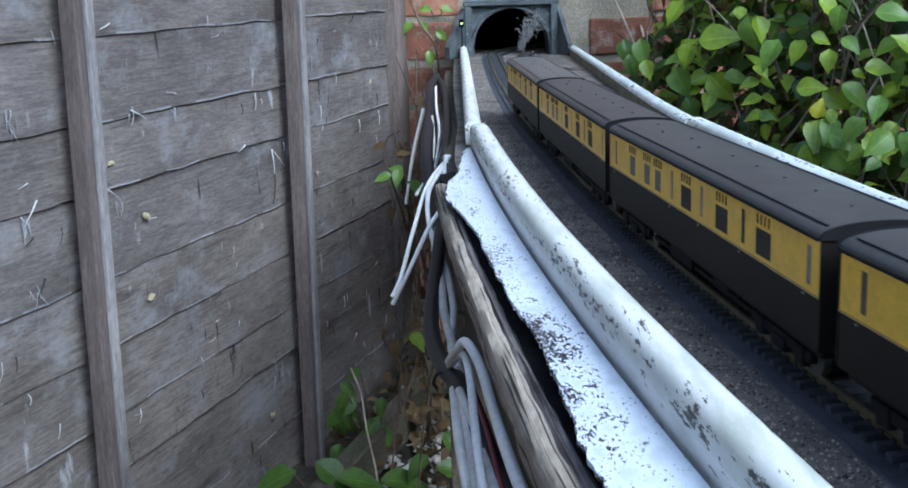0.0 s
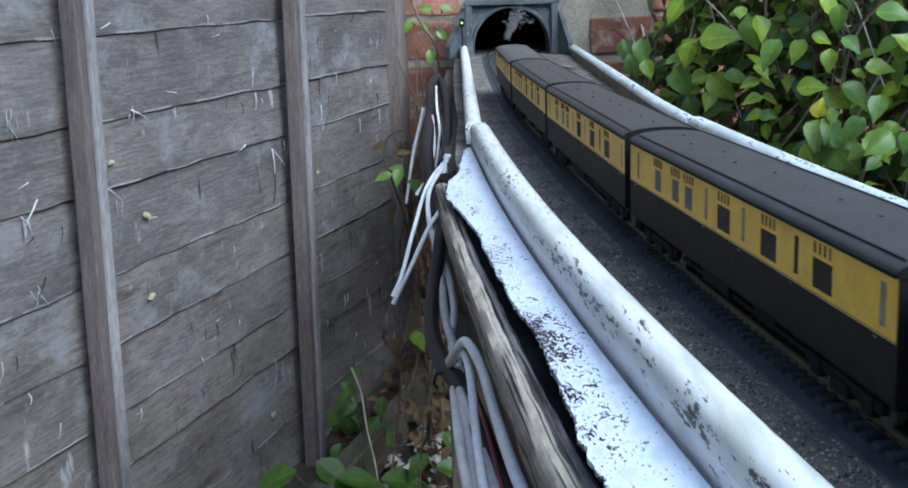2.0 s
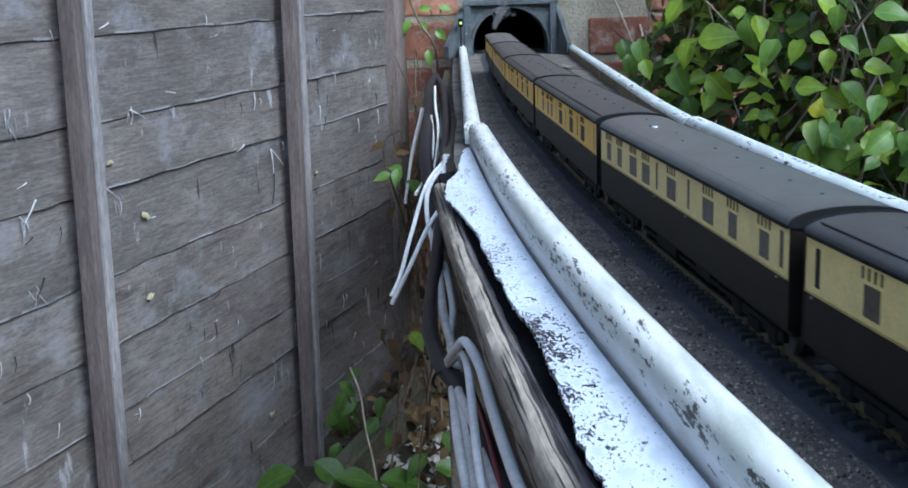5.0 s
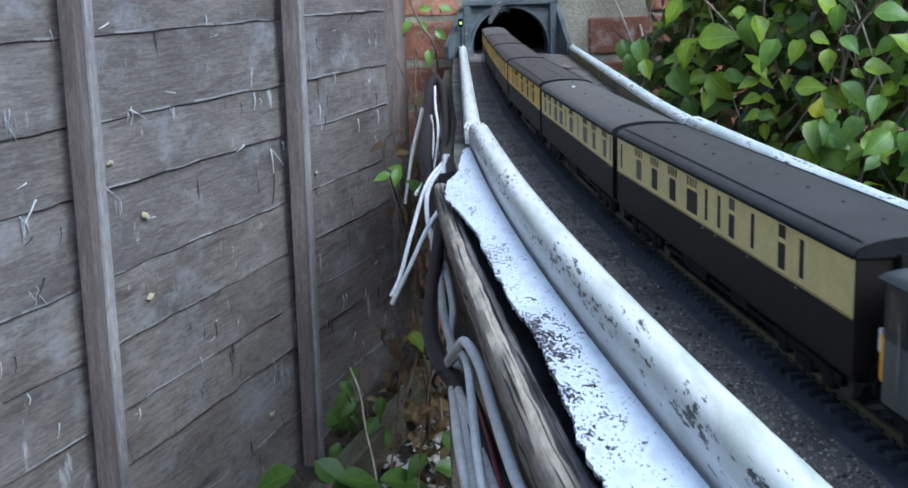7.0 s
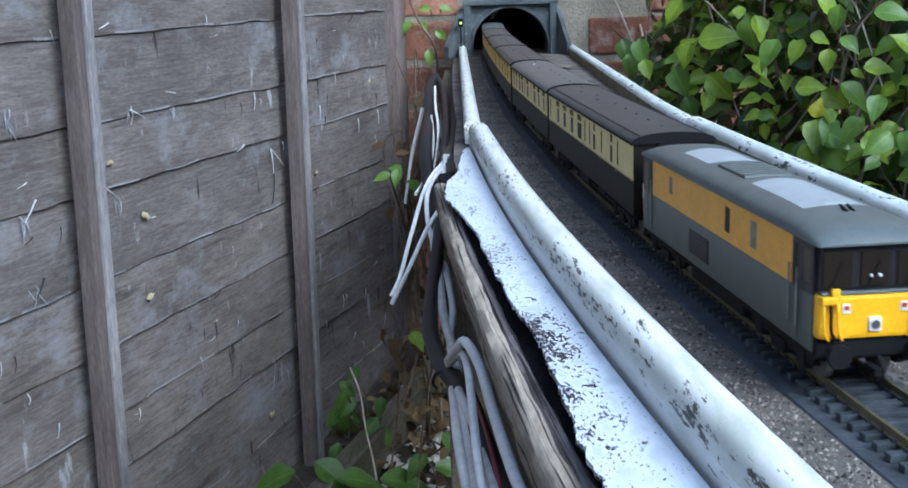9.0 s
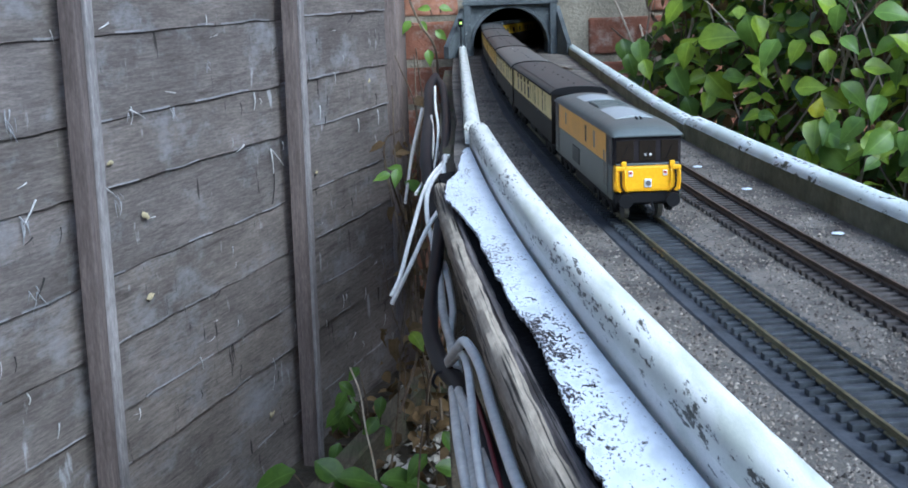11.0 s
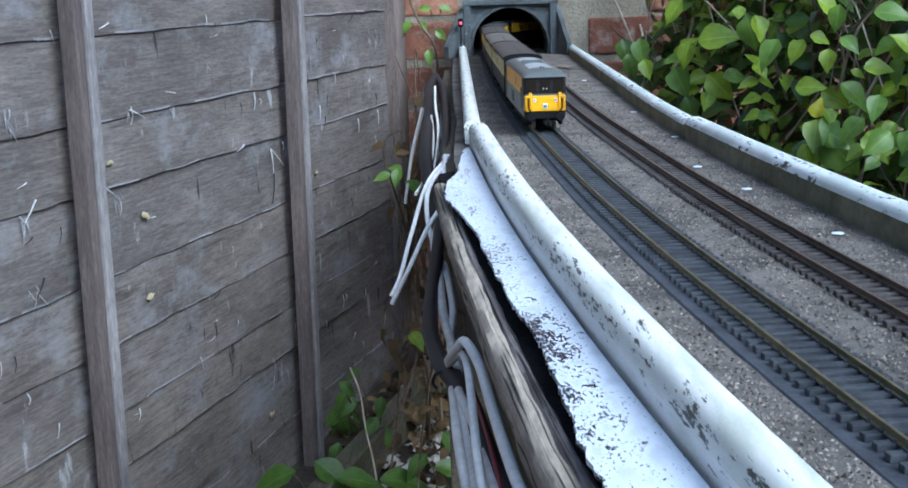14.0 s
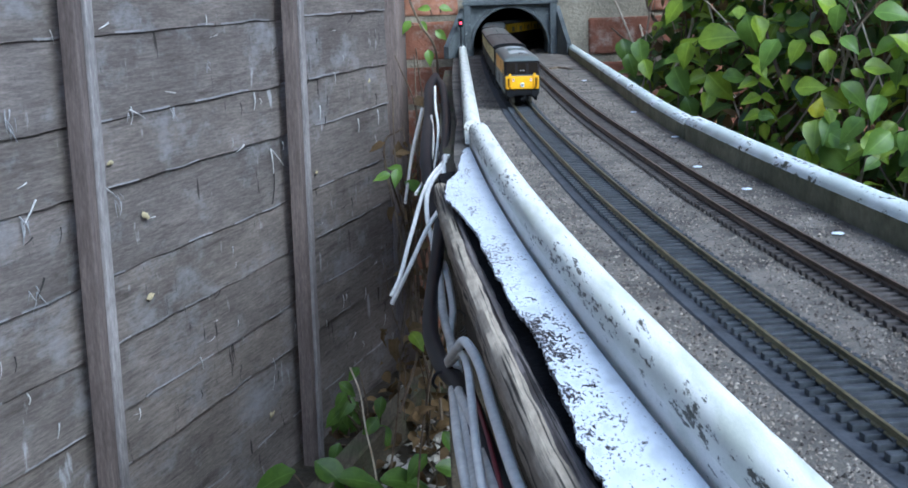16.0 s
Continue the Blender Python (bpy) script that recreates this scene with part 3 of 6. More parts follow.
def make_ledge():
    """The painted strip outside the edging; its outer rim has peeled away in a ragged line."""
    bm = bmesh.new()
    y0, y1, n = -1.4, 0.9, 1300
    rows = []
    for i in range(n + 1):
        y = y0 + (y1 - y0) * i / n
        c = track_x(y)
        rag = 0.0034 * noise.noise(Vector((y * 9, 0, 2))) + 0.0012 * noise.noise(Vector((y * 45, 0, 4))) + 0.0013 * noise.noise(Vector((y * 150, 0, 6))) + 0.0009 * noise.noise(Vector((y * 420, 0, 9)))
        left = c - 0.0838 + rag - 0.008 * max(0.0, 1 - abs(y - 0.68) / 0.1) - 0.0042 * max(0.0, min(1.0, (0.4 - y) / 0.12)) + 0.016 * max(0.0, (y - 0.74) / 0.16)
        curl = 0.0012 * abs(noise.noise(Vector((y * 60, 1, 1))))
        rows.append([bm.verts.new((left + (c - 0.0647 - left) * k / 5, y, BOARD_Z + 0.0022 + (curl if k == 0 else 0))) for k in range(6)] + [bm.verts.new((left, y, BOARD_Z + 0.0006))])
    for a, b in zip(rows, rows[1:]):
        for k in range(5):
            bm.faces.new((a[k], a[k + 1], b[k + 1], b[k]))
        bm.faces.new((a[6], a[0], b[0], b[6]))
    ob = part("painted_ledge", bm, LEDGE)
    at = ob.data.attributes.new("wear", "FLOAT", "POINT")
    for i in range(n + 1):
        y = y0 + (y1 - y0) * i / n
        patch = 0.5 + 0.3 * math.exp(-((y - 0.4) / 0.09) ** 2) + 0.6 * noise.noise(Vector((y * 14, 2, 7)))
        for k in range(6):
            at.data[i * 7 + k].value = max(0.0, min(1.0, (0.95, 0.85, 0.72, 0.5, 0.15, 0.0)[k] * patch))
        at.data[i * 7 + 6].value = 1.0
    return tagged(ob, "white-painted ledge with peeling, speckled paint", "ledge")


make_ledge()


def make_gap_felt():
    # felt strip whose near-black colour stands for the shadow in the gap
    bm = bmesh.new()
    sweep(bm, [(-0.006, -0.02), (0.005, -0.02), (0.005, -0.005), (-0.006, -0.007)], beside(-1.4, 0.83, -0.0845, BOARD_Z + 0.0002, 0.01), wobble=0.0006)
    return tagged(part("roofing_felt", bm, GAP_FELT), "torn felt beside the white ledge, blackened for the gap's shadow", "felt")


make_gap_felt()


def make_beam():
    bm = bmesh.new()
    prof = []
    for k in range(16):
        a = 2 * math.pi * k / 16
        r = 0.006 * (1 + 0.1 * math.sin(3 * a + 1))
        prof.append((r * math.cos(a), r * 1.45 * math.sin(a)))
    path = [(x - 0.0034 * max(0.0, min(1.0, (0.5 - y) / 0.2)), y, z) for x, y, z in beside(-1.4, 0.775, -0.0904, -0.0175, 0.006)]
    sweep(bm, prof, path, wobble=0.0011, seed=8)
    run = [(px, y, pz) for _, y, _ in path for px, pz in prof]
    ob = part("weathered_beam", bm, BEAM, smooth=True)
    at = ob.data.attributes.new("run", "FLOAT_VECTOR", "POINT")
    for i, co in enumerate(run[:len(ob.data.vertices)]):
        at.data[i].vector = co
    return tagged(ob, "split grey weathered wooden rail along the baseboard", "beam")


make_beam()


def make_lath():
    """The split, tar-blackened lath between the grey rail and the felt."""
    bm = bmesh.new()
    path = [(x - 0.0016 * max(0.0, min(1.0, (0.5 - y) / 0.2)), y, z) for x, y, z in beside(-1.4, 0.76, -0.0876, -0.0128, 0.006)]
    ring = [(-0.0028, -0.006), (0.0022, -0.006), (0.0026, 0.0012), (0.0006, 0.0036), (-0.0012, 0.004), (-0.0029, 0.0022)]
    sweep(bm, ring, path, wobble=0.0009, seed=21)
    ob = part("tarred_lath", bm, TARRED, smooth=True)
    at = ob.data.attributes.new("run", "FLOAT_VECTOR", "POINT")
    run = [(px, y, pz) for _, y, _ in path for px, pz in ring]
    for i, co in enumerate(run[:len(ob.data.vertices)]):
        at.data[i].vector = co
    return tagged(ob, "split tar-blackened wooden lath beside the grey rail", "lath")


make_lath()


# ---------------- tracks ----------------
def sleeper_bm():
    bm = bmesh.new()
    box(bm, (0.0292, 0.0034, 0.0022), (0, 0, 0), 0.0004)
    for s in (-1, 1):
        for k in (-1, 1):
            box(bm, (0.0009, 0.0022, 0.0008), (s * GAUGE / 2 + k * 0.0013, 0, 0.0014))
    return bm


def make_track(side, rail_mat, sl_mat, label, y_a, y_b, sink=0.0):
    tr = empty("track")
    rail = [(-0.0011, -0.0026), (0.0011, -0.0026), (0.0011, -0.0021), (0.00035, -0.0018), (0.00035, -0.0009), (0.00055, -0.0007), (0.00055, 0.0), (-0.00055, 0.0), (-0.00055, -0.0007), (-0.00035, -0.0009), (-0.00035, -0.0018), (-0.0011, -0.0021)]
    s_end = RUN[-1] - 0.02
    for s in (-1, 1):
        bm = bmesh.new()
        sweep(bm, rail, [on_line(q, side + s * GAUGE / 2)[0] for q in np.arange(0.02, s_end, 0.02)])
        part("rail", bm, rail_mat, tr)
    me = bpy.data.meshes.new("sleeper")
    bm = sleeper_bm()
    bm.to_mesh(me)
    bm.free()
    me.materials.append(sl_mat)
    rest = bmesh.new()
    rng = random.Random(3)
    q = 0.03
    while q < s_end:
        o, a = on_line(q, side, -0.0036 - sink)
        a += rng.uniform(-.8, .8)
        if y_a < o.y < y_b:
            shared("sleeper", me, tr, pose(*o, 0, 0, a))
        else:
            box(rest, (0.0292, 0.0034, 0.0022), o, 0, (0, 0, a))
        q += 0.0072
    tagged(part("sleepers_beyond", rest, sl_mat, tr), kind="stuff")
    return tagged(tr, label, "railway track", "tracks of the model railway")


make_track(0.0, RAIL, SLEEPER, "model railway track with dark grey sleepers", 0.22, 1.45)
make_track(SPACING, RUSTY, SLEEPER_BROWN, "model railway track half buried in ballast", 0.3, 1.5, 0.0006)


def make_underlay():
    bm = bmesh.new()
    sweep(bm, [(-0.0205, 0.0), (0.016, 0.0), (0.0155, 0.0012), (-0.0195, 0.0012)], [on_line(q, 0, BOARD_Z - 0.0004)[0] for q in np.arange(0.02, RUN[-1] - 0.05, 0.02)], wobble=0.0003)
    return tagged(part("track_underlay", bm, BED), "grey foam strip under the track", "underlay")


make_underlay()


def make_portal():
    p = empty("tunnel_portal", pose(0.1092, TUNNEL_Y, 0))
    bm = bmesh.new()
    r, zc, n = 0.0648, 0.0098, 28
    hw, top, base = 0.0785, 0.092, -0.006
    arch = [(-r, base)] + [(-r * math.cos(math.pi * k / n), zc + r * math.sin(math.pi * k / n)) for k in range(n + 1)] + [(r, base)]
    outer = [(-hw, base)]
    for k in range(n + 1):
        a = math.pi * k / n
        dx, dz = -math.cos(a), math.sin(a)
        f = min(hw / abs(dx) if abs(dx) > 1e-6 else 9, (top - zc) / dz if dz > 1e-6 else 9)
        outer.append((dx * f, zc + dz * f))
    outer.append((hw, base))
    loops = []
    for y in (-0.012, 0.07):
        loops.append(([bm.verts.new((x, y, z)) for x, z in arch], [bm.verts.new((x, y, z)) for x, z in outer]))
    for i in range(len(arch) - 1):
        for lp in loops:
            bm.faces.new((lp[0][i], lp[0][i + 1], lp[1][i + 1], lp[1][i]))
        bm.faces.new((loops[0][0][i], loops[0][0][i + 1], loops[1][0][i + 1], loops[1][0][i]))
        bm.faces.new((loops[0][1][i], loops[0][1][i + 1], loops[1][1][i + 1], loops[1][1][i]))
    part("portal_face", bm, PORTAL, p)
    # a plain raised ring round the mouth
    rb = bmesh.new()
    hoops = []
    for k in range(n + 1):
        a = math.pi * k / n
        hoops.append([rb.verts.new((-math.cos(a) * q, y, zc + math.sin(a) * q)) for q, y in ((r + 0.0002, -0.0135), (r + 0.0008, -0.0165), (r + 0.0052, -0.0165), (r + 0.0062, -0.0118))])
    for a, b in zip(hoops, hoops[1:]):
        for q in range(3):
            rb.faces.new((a[q], a[q + 1], b[q + 1], b[q]))
    part("arch_ring", rb, PORTAL, p, smooth=True)
    for s in (-1, 1):
        wb = bmesh.new()
        x0, x1 = s * hw, s * (hw + (0.03 if s < 0 else 0.014))
        vs = [(x0, -0.016, base), (x1, -0.075, base), (x1, -0.075, base + 0.02), (x0, -0.016, 0.076)]
        a = [wb.verts.new(v) for v in vs]
        b = [wb.verts.new((v[0] + s * 0.008, v[1] + 0.008, v[2])) for v in vs]
        wb.faces.new(a)
        wb.faces.new(b)
        for i in range(4):
            wb.faces.new((a[i], a[(i + 1) % 4], b[(i + 1) % 4], b[i]))
        part("wing_wall", wb, PORTAL, p)
        pb = bmesh.new()
        box(pb, (0.012, 0.012, 0.088), (s * (hw - 0.004), -0.017, 0.038), 0.0015)
        part("pilaster", pb, PORTAL, p)
    cb = bmesh.new()
    box(cb, (2 * hw + 0.008, 0.03, 0.006), (0, -0.009, 0.0835), 0.001)
    part("string_course", cb, PORTAL, p)
    for i in range(6):
        bb = bmesh.new()
        box(bb, (0.026, 0.018, 0.012), (-0.069 + i * 0.0276, -0.004, 0.0935), 0.0015)
        part("coping_block", bb, COPING, p, "worn grey coping block")
    return tagged(p, "dark grey moulded double-track tunnel portal against the wall", "tunnel portal")


COPING = surface("grey_coping", (0.1, 0.11, 0.118), (0.22, 0.24, 0.25), 0.7, scale=40, fine=300)
make_portal()

# ---------------- the train ----------------
YELLOW = plain("yellow_coach_paint", (0.74, 0.46, 0.016), 0.42, spec=0.25, vary=0.15)
CREAM = plain("cream_coach_paint", (0.7, 0.58, 0.22), 0.42, spec=0.25, vary=0.12)
CHOCOLATE = plain("chocolate_coach_paint", (0.014, 0.011, 0.009), 0.6, spec=0.1)
ROOF_BROWN = plain("brown_coach_roof", (0.056, 0.063, 0.065), 0.42, spec=0.42, vary=0.3, scale=60)
ROOF_GREY = plain("grey_green_coach_roof", (0.1, 0.116, 0.116), 0.34, vary=0.25, scale=60)
BLACK = plain("black_running_gear", (0.011, 0.011, 0.012), 0.7, spec=0.12)
STEEL = plain("dull_steel", (0.25, 0.24, 0.22), 0.4, 0.8)
LOUVRE = plain("brown_louvre", (0.10, 0.07, 0.03), 0.6)
PANE_DARK = plain("dark_train_window", (0.02, 0.015, 0.011), 0.5, spec=0.08, vary=0.1)
PANE_BROWN = plain("brown_train_window", (0.075, 0.055, 0.035), 0.4, spec=0.15, vary=0.6, scale=220)
# pale tone for curtains, with reflected sky painted in
PANE_PALE = plain("curtain_and_sky_window", (0.2, 0.175, 0.13), 0.4, spec=0.2, vary=0.6, scale=220)
LOCO_YELLOW = plain("loco_yellow_band", (0.8, 0.4, 0.02), 0.42, spec=0.25, vary=0.1)
LOCO_GREY = plain("loco_slate_grey", (0.058, 0.067, 0.058), 0.42, vary=0.15)
LOCO_ROOF = plain("loco_roof_grey", (0.115, 0.13, 0.125), 0.42, vary=0.15)
# the roof panels' sky reflection is put into this pale colour
LOCO_SKY_PALE = plain("sky_pale_roof_panel", (0.4, 0.44, 0.46), 0.35, vary=0.1)
NOSE = plain("warning_yellow", (0.88, 0.47, 0.004), 0.4, spec=0.25, vary=0.08)
CAB_DARK = plain("cab_window_surround", (0.022, 0.019, 0.021), 0.45, spec=0.2)
BROWN_BROW = plain("maroon_brow", (0.06, 0.028, 0.026), 0.4)
LAMP_WHITE = plain("lamp_white", (0.85, 0.85, 0.85), 0.25, vary=0.05)
LAMP_RED = plain("lamp_red", (0.5, 0.03, 0.02), 0.3)
PITCH_CAR = 0.2705


def side_panel(x, y0, y1, z0, z1, holes, thick):
    """A car side with real window openings: (middle, width, sill, head)."""
    bm = bmesh.new()
    ys = sorted({round(q, 6) for m, w, _, _ in holes for q in (m - w / 2, m + w / 2)} | {y0, y1})
    zs = sorted({round(q, 6) for _, _, a, b in holes for q in (a, b)} | {z0, z1})
    vs = {}

    def corner(y, z):
        if (y, z) not in vs:
            vs[y, z] = bm.verts.new((x - thick / 2, y, z))
        return vs[y, z]
    faces = []
    for a, b in zip(ys, ys[1:]):
        for c, d in zip(zs, zs[1:]):
            ym, zm = (a + b) / 2, (c + d) / 2
            if not any(abs(ym - m) < w / 2 and lo < zm < hi for m, w, lo, hi in holes):
                faces.append(bm.faces.new((corner(a, c), corner(b, c), corner(b, d), corner(a, d))))
    ex = bmesh.ops.extrude_face_region(bm, geom=faces, use_keep_orig=True)
    bmesh.ops.translate(bm, verts=[v for v in ex["geom"] if isinstance(v, bmesh.types.BMVert)], vec=(thick, 0, 0))
    return bm


def bogie(parent, y, wheelbase=0.034, length=0.05):
    bm = bmesh.new()
    for s in (-1, 1):
        box(bm, (0.0022, length, 0.0035), (s * 0.0135, 0, 0.0075), 0.0004)
        for k in (-1, 1):
            box(bm, (0.003, 0.007, 0.006), (s * 0.0138, k * wheelbase / 2, 0.0065), 0.0008)
        box(bm, (0.003, 0.012, 0.004), (s * 0.014, 0, 0.0055), 0.0008)
    box(bm, (0.026, 0.008, 0.004), (0, 0, 0.009))
    b = part("bogie", bm, BLACK, parent)
    b.location = (0, y, 0)
    for k in (-1, 1):
        for s in (-1, 1):
            wb = bmesh.new()
            rod(wb, (s * 0.0071, k * wheelbase / 2, 0.0063), (s * 0.0096, k * wheelbase / 2, 0.0063), 0.0063, sides=18)
            part("wheel", wb, STEEL, b)
    return b


YELLOW_WINDOWS = [(0.116, "d"), (0.084, "n"), (0.0585, "n"), (0.041, "n"), (0.0195, "d"), (0.0, "w"), (-0.02, "d"), (-0.043, "w"), (-0.0656, "d"), (-0.0845, "w"), (-0.1215, "d")]
CREAM_WINDOWS = [(0.111, "n"), (0.0886, "n"), (0.0622, "w"), (0.0395, "w"), (0.021, "d"), (-0.001, "w"), (-0.025, "d"), (-0.0495, "w"), (-0.077, "n"), (-0.1075, "n"), (-0.1225, "d")]
BRAKE_WINDOWS = [(0.123, "d"), (0.091, "n"), (0.065, "n"), (0.038, "n"), (0.0118, "w"), (-0.0055, "d"), (-0.02, "d"), (-0.0335, "g"), (-0.054, "d"), (-0.0795, "g"), (-0.095, "d")]


def make_coach(name, paint, roof_mat, panes, windows, label, L=0.2588, zc=0.0458):
    """A bogie coach; y along the train, z = 0 at the rail tops."""
    c = empty(name)
    hw = 0.0179
    z0, zw, zt = 0.0135, 0.0288, 0.0507
    pick = random.Random(len(label) * 3 + len(windows))
    shapes = {"d": [(0.0034, 0.0312, 0.0425)], "w": [(0.0136, 0.0306, 0.0392)], "n": [(0.0092, 0.0308, 0.0394)], "g": [(0.0062, 0.0304, 0.0384), (0.0062, 0.0398, 0.0438)]}
    for s in (-1, 1):
        holes = [(m, w, a, b) for m, k in windows for w, a, b in shapes[k]]
        part("upper_side", side_panel(s * (hw - 0.0004), -L / 2, L / 2, zw, zc, holes, 0.0008), paint, c)
        bm = bmesh.new()
        box(bm, (0.001, L, zw - z0), (s * (hw - 0.0005), 0, (zw + z0) / 2 - 0.0001), 0.0003)
        part("lower_side", bm, CHOCOLATE, c, "dark chocolate lower side")
        bm = bmesh.new()
        box(bm, (0.0004, L, 0.0005), (s * (hw + 0.0001), 0, zw + 0.0002))
        part("waist_line", bm, STEEL_LINE, c, "thin gold waist line")
        for m, w, a, b in holes:
            pb = bmesh.new()
            box(pb, (0.0003, w + 0.0006, b - a + 0.0006), (s * (hw - 0.00025), m, (a + b) / 2))
            if w > 0.007:
                box(pb, (0.0004, w, 0.0004), (s * (hw - 0.0002), m, a + (b - a) * 0.68))
            part("window", pb, pick.choice(panes), c)
        if s < 0:
            for m, k in windows:
                if k in "wn":
                    for q in range(4):
                        vb = bmesh.new()
                        box(vb, (0.0004, 0.0009, 0.0032), (s * (hw + 0.0001), m + (q - 1.5) * 0.0034, 0.0422))
                        part("louvre", vb, LOUVRE, c)
        for m, k in windows:
            if k == "d":
                vb = bmesh.new()
                box(vb, (0.0005, 0.0012, 0.0005), (s * (hw + 0.0002), m + 0.003, 0.0278))
                part("door_handle", vb, STEEL, c)
    # roof: a shallow arch with rain strips
    bm = bmesh.new()
    arch = [((hw + 0.0005) * math.sin(a), zc - 0.0006 + (zt - zc) * max(0.0, math.cos(a)) ** 0.72) for a in np.linspace(-math.pi / 2, math.pi / 2, 21)]
    sweep(bm, [(-x, z) for x, z in arch], [(0, -L / 2 - 0.001, 0), (0, -L / 4, 0), (0, 0, 0), (0, L / 4, 0), (0, L / 2 + 0.001, 0)])
    roof = part("roof", bm, roof_mat, c, smooth=True)
    for s in (-1, 1):
        bm = bmesh.new()
        box(bm, (0.0005, L * 0.98, 0.0006), (s * 0.0148, 0, zc + 0.0031), turn=(0, 32 * s, 0))
        part("rain_strip", bm, roof_mat, roof)
        bm = bmesh.new()
        box(bm, (0.0009, L, 0.0011), (s * (hw + 0.0006), 0, zc - 0.0003), 0.0003)
        part("gutter", bm, BLACK, roof)
        bm = bmesh.new()
        y = s * (L / 2 + 0.0008)
        sweep(bm, [(-x * 1.015, z + 0.0003) for x, z in arch], [(0, y, 0), (0, y + s * 0.0011, 0)] if s > 0 else [(0, y - 0.0011, 0), (0, y, 0)])
        part("roof_end", bm, BLACK, roof, "black arched roof end")
    rng = random.Random(len(name) + len(windows))
    for i in range(9):
        bm = bmesh.new()
        vx = rng.choice((-0.005, 0.0, 0.005))
        rod(bm, (vx, -0.108 + i * 0.027, zt - 0.002), (vx, -0.108 + i * 0.027, zt - 0.0001), 0.0009, 0.0006, 8)
        part("ventilator", bm, roof_mat, roof)
    for s in (-1, 1):
        bm = bmesh.new()
        box(bm, (2 * hw + 0.0003, 0.001, zc - z0), (0, s * (L / 2 + 0.0006), (zc + z0) / 2), 0.0002)
        part("end_wall", bm, CHOCOLATE, c)
        bm = bmesh.new()
        box(bm, (0.014, 0.0034, 0.0305), (0, s * (L / 2 + 0.0026), 0.0305), 0.0008)
        for k in range(3):
            box(bm, (0.0152, 0.0005, 0.0317), (0, s * (L / 2 + 0.0018 + 0.001 * k), 0.0305))
        part("gangway", bm, BLACK, c, "ribbed black gangway")
        for k in (-1, 1):
            bm = bmesh.new()
            rod(bm, (k * 0.0115, s * L / 2, 0.0145), (k * 0.0115, s * (L / 2 + 0.003), 0.0145), 0.0011)
            rod(bm, (k * 0.0115, s * (L / 2 + 0.003), 0.0145), (k * 0.0115, s * (L / 2 + 0.0038), 0.0145), 0.0028)
            part("buffer", bm, BLACK, c)
    bm = bmesh.new()
    box(bm, (0.031, L - 0.004, 0.002), (0, 0, 0.0118))
    for s in (-1, 1):
        box(bm, (0.0015, L * 0.5, 0.0015), (s * 0.012, 0, 0.0065))
        box(bm, (0.0015, 0.0015, 0.005), (s * 0.012, L * 0.18, 0.0088))
        box(bm, (0.0015, 0.0015, 0.005), (s * 0.012, -L * 0.18, 0.0088))
    box(bm, (0.028, 0.03, 0.006), (0, 0.02, 0.0082), 0.0006)
    box(bm, (0.026, 0.018, 0.006), (0, -0.028, 0.0082), 0.0006)
    part("underframe", bm, BLACK, c)
    bogie(c, 0.092)
    bogie(c, -0.092)
    return tagged(c, label, "train coach", "coaches of the model train")


STEEL_LINE = plain("gold_line", (0.4, 0.28, 0.08), 0.5)


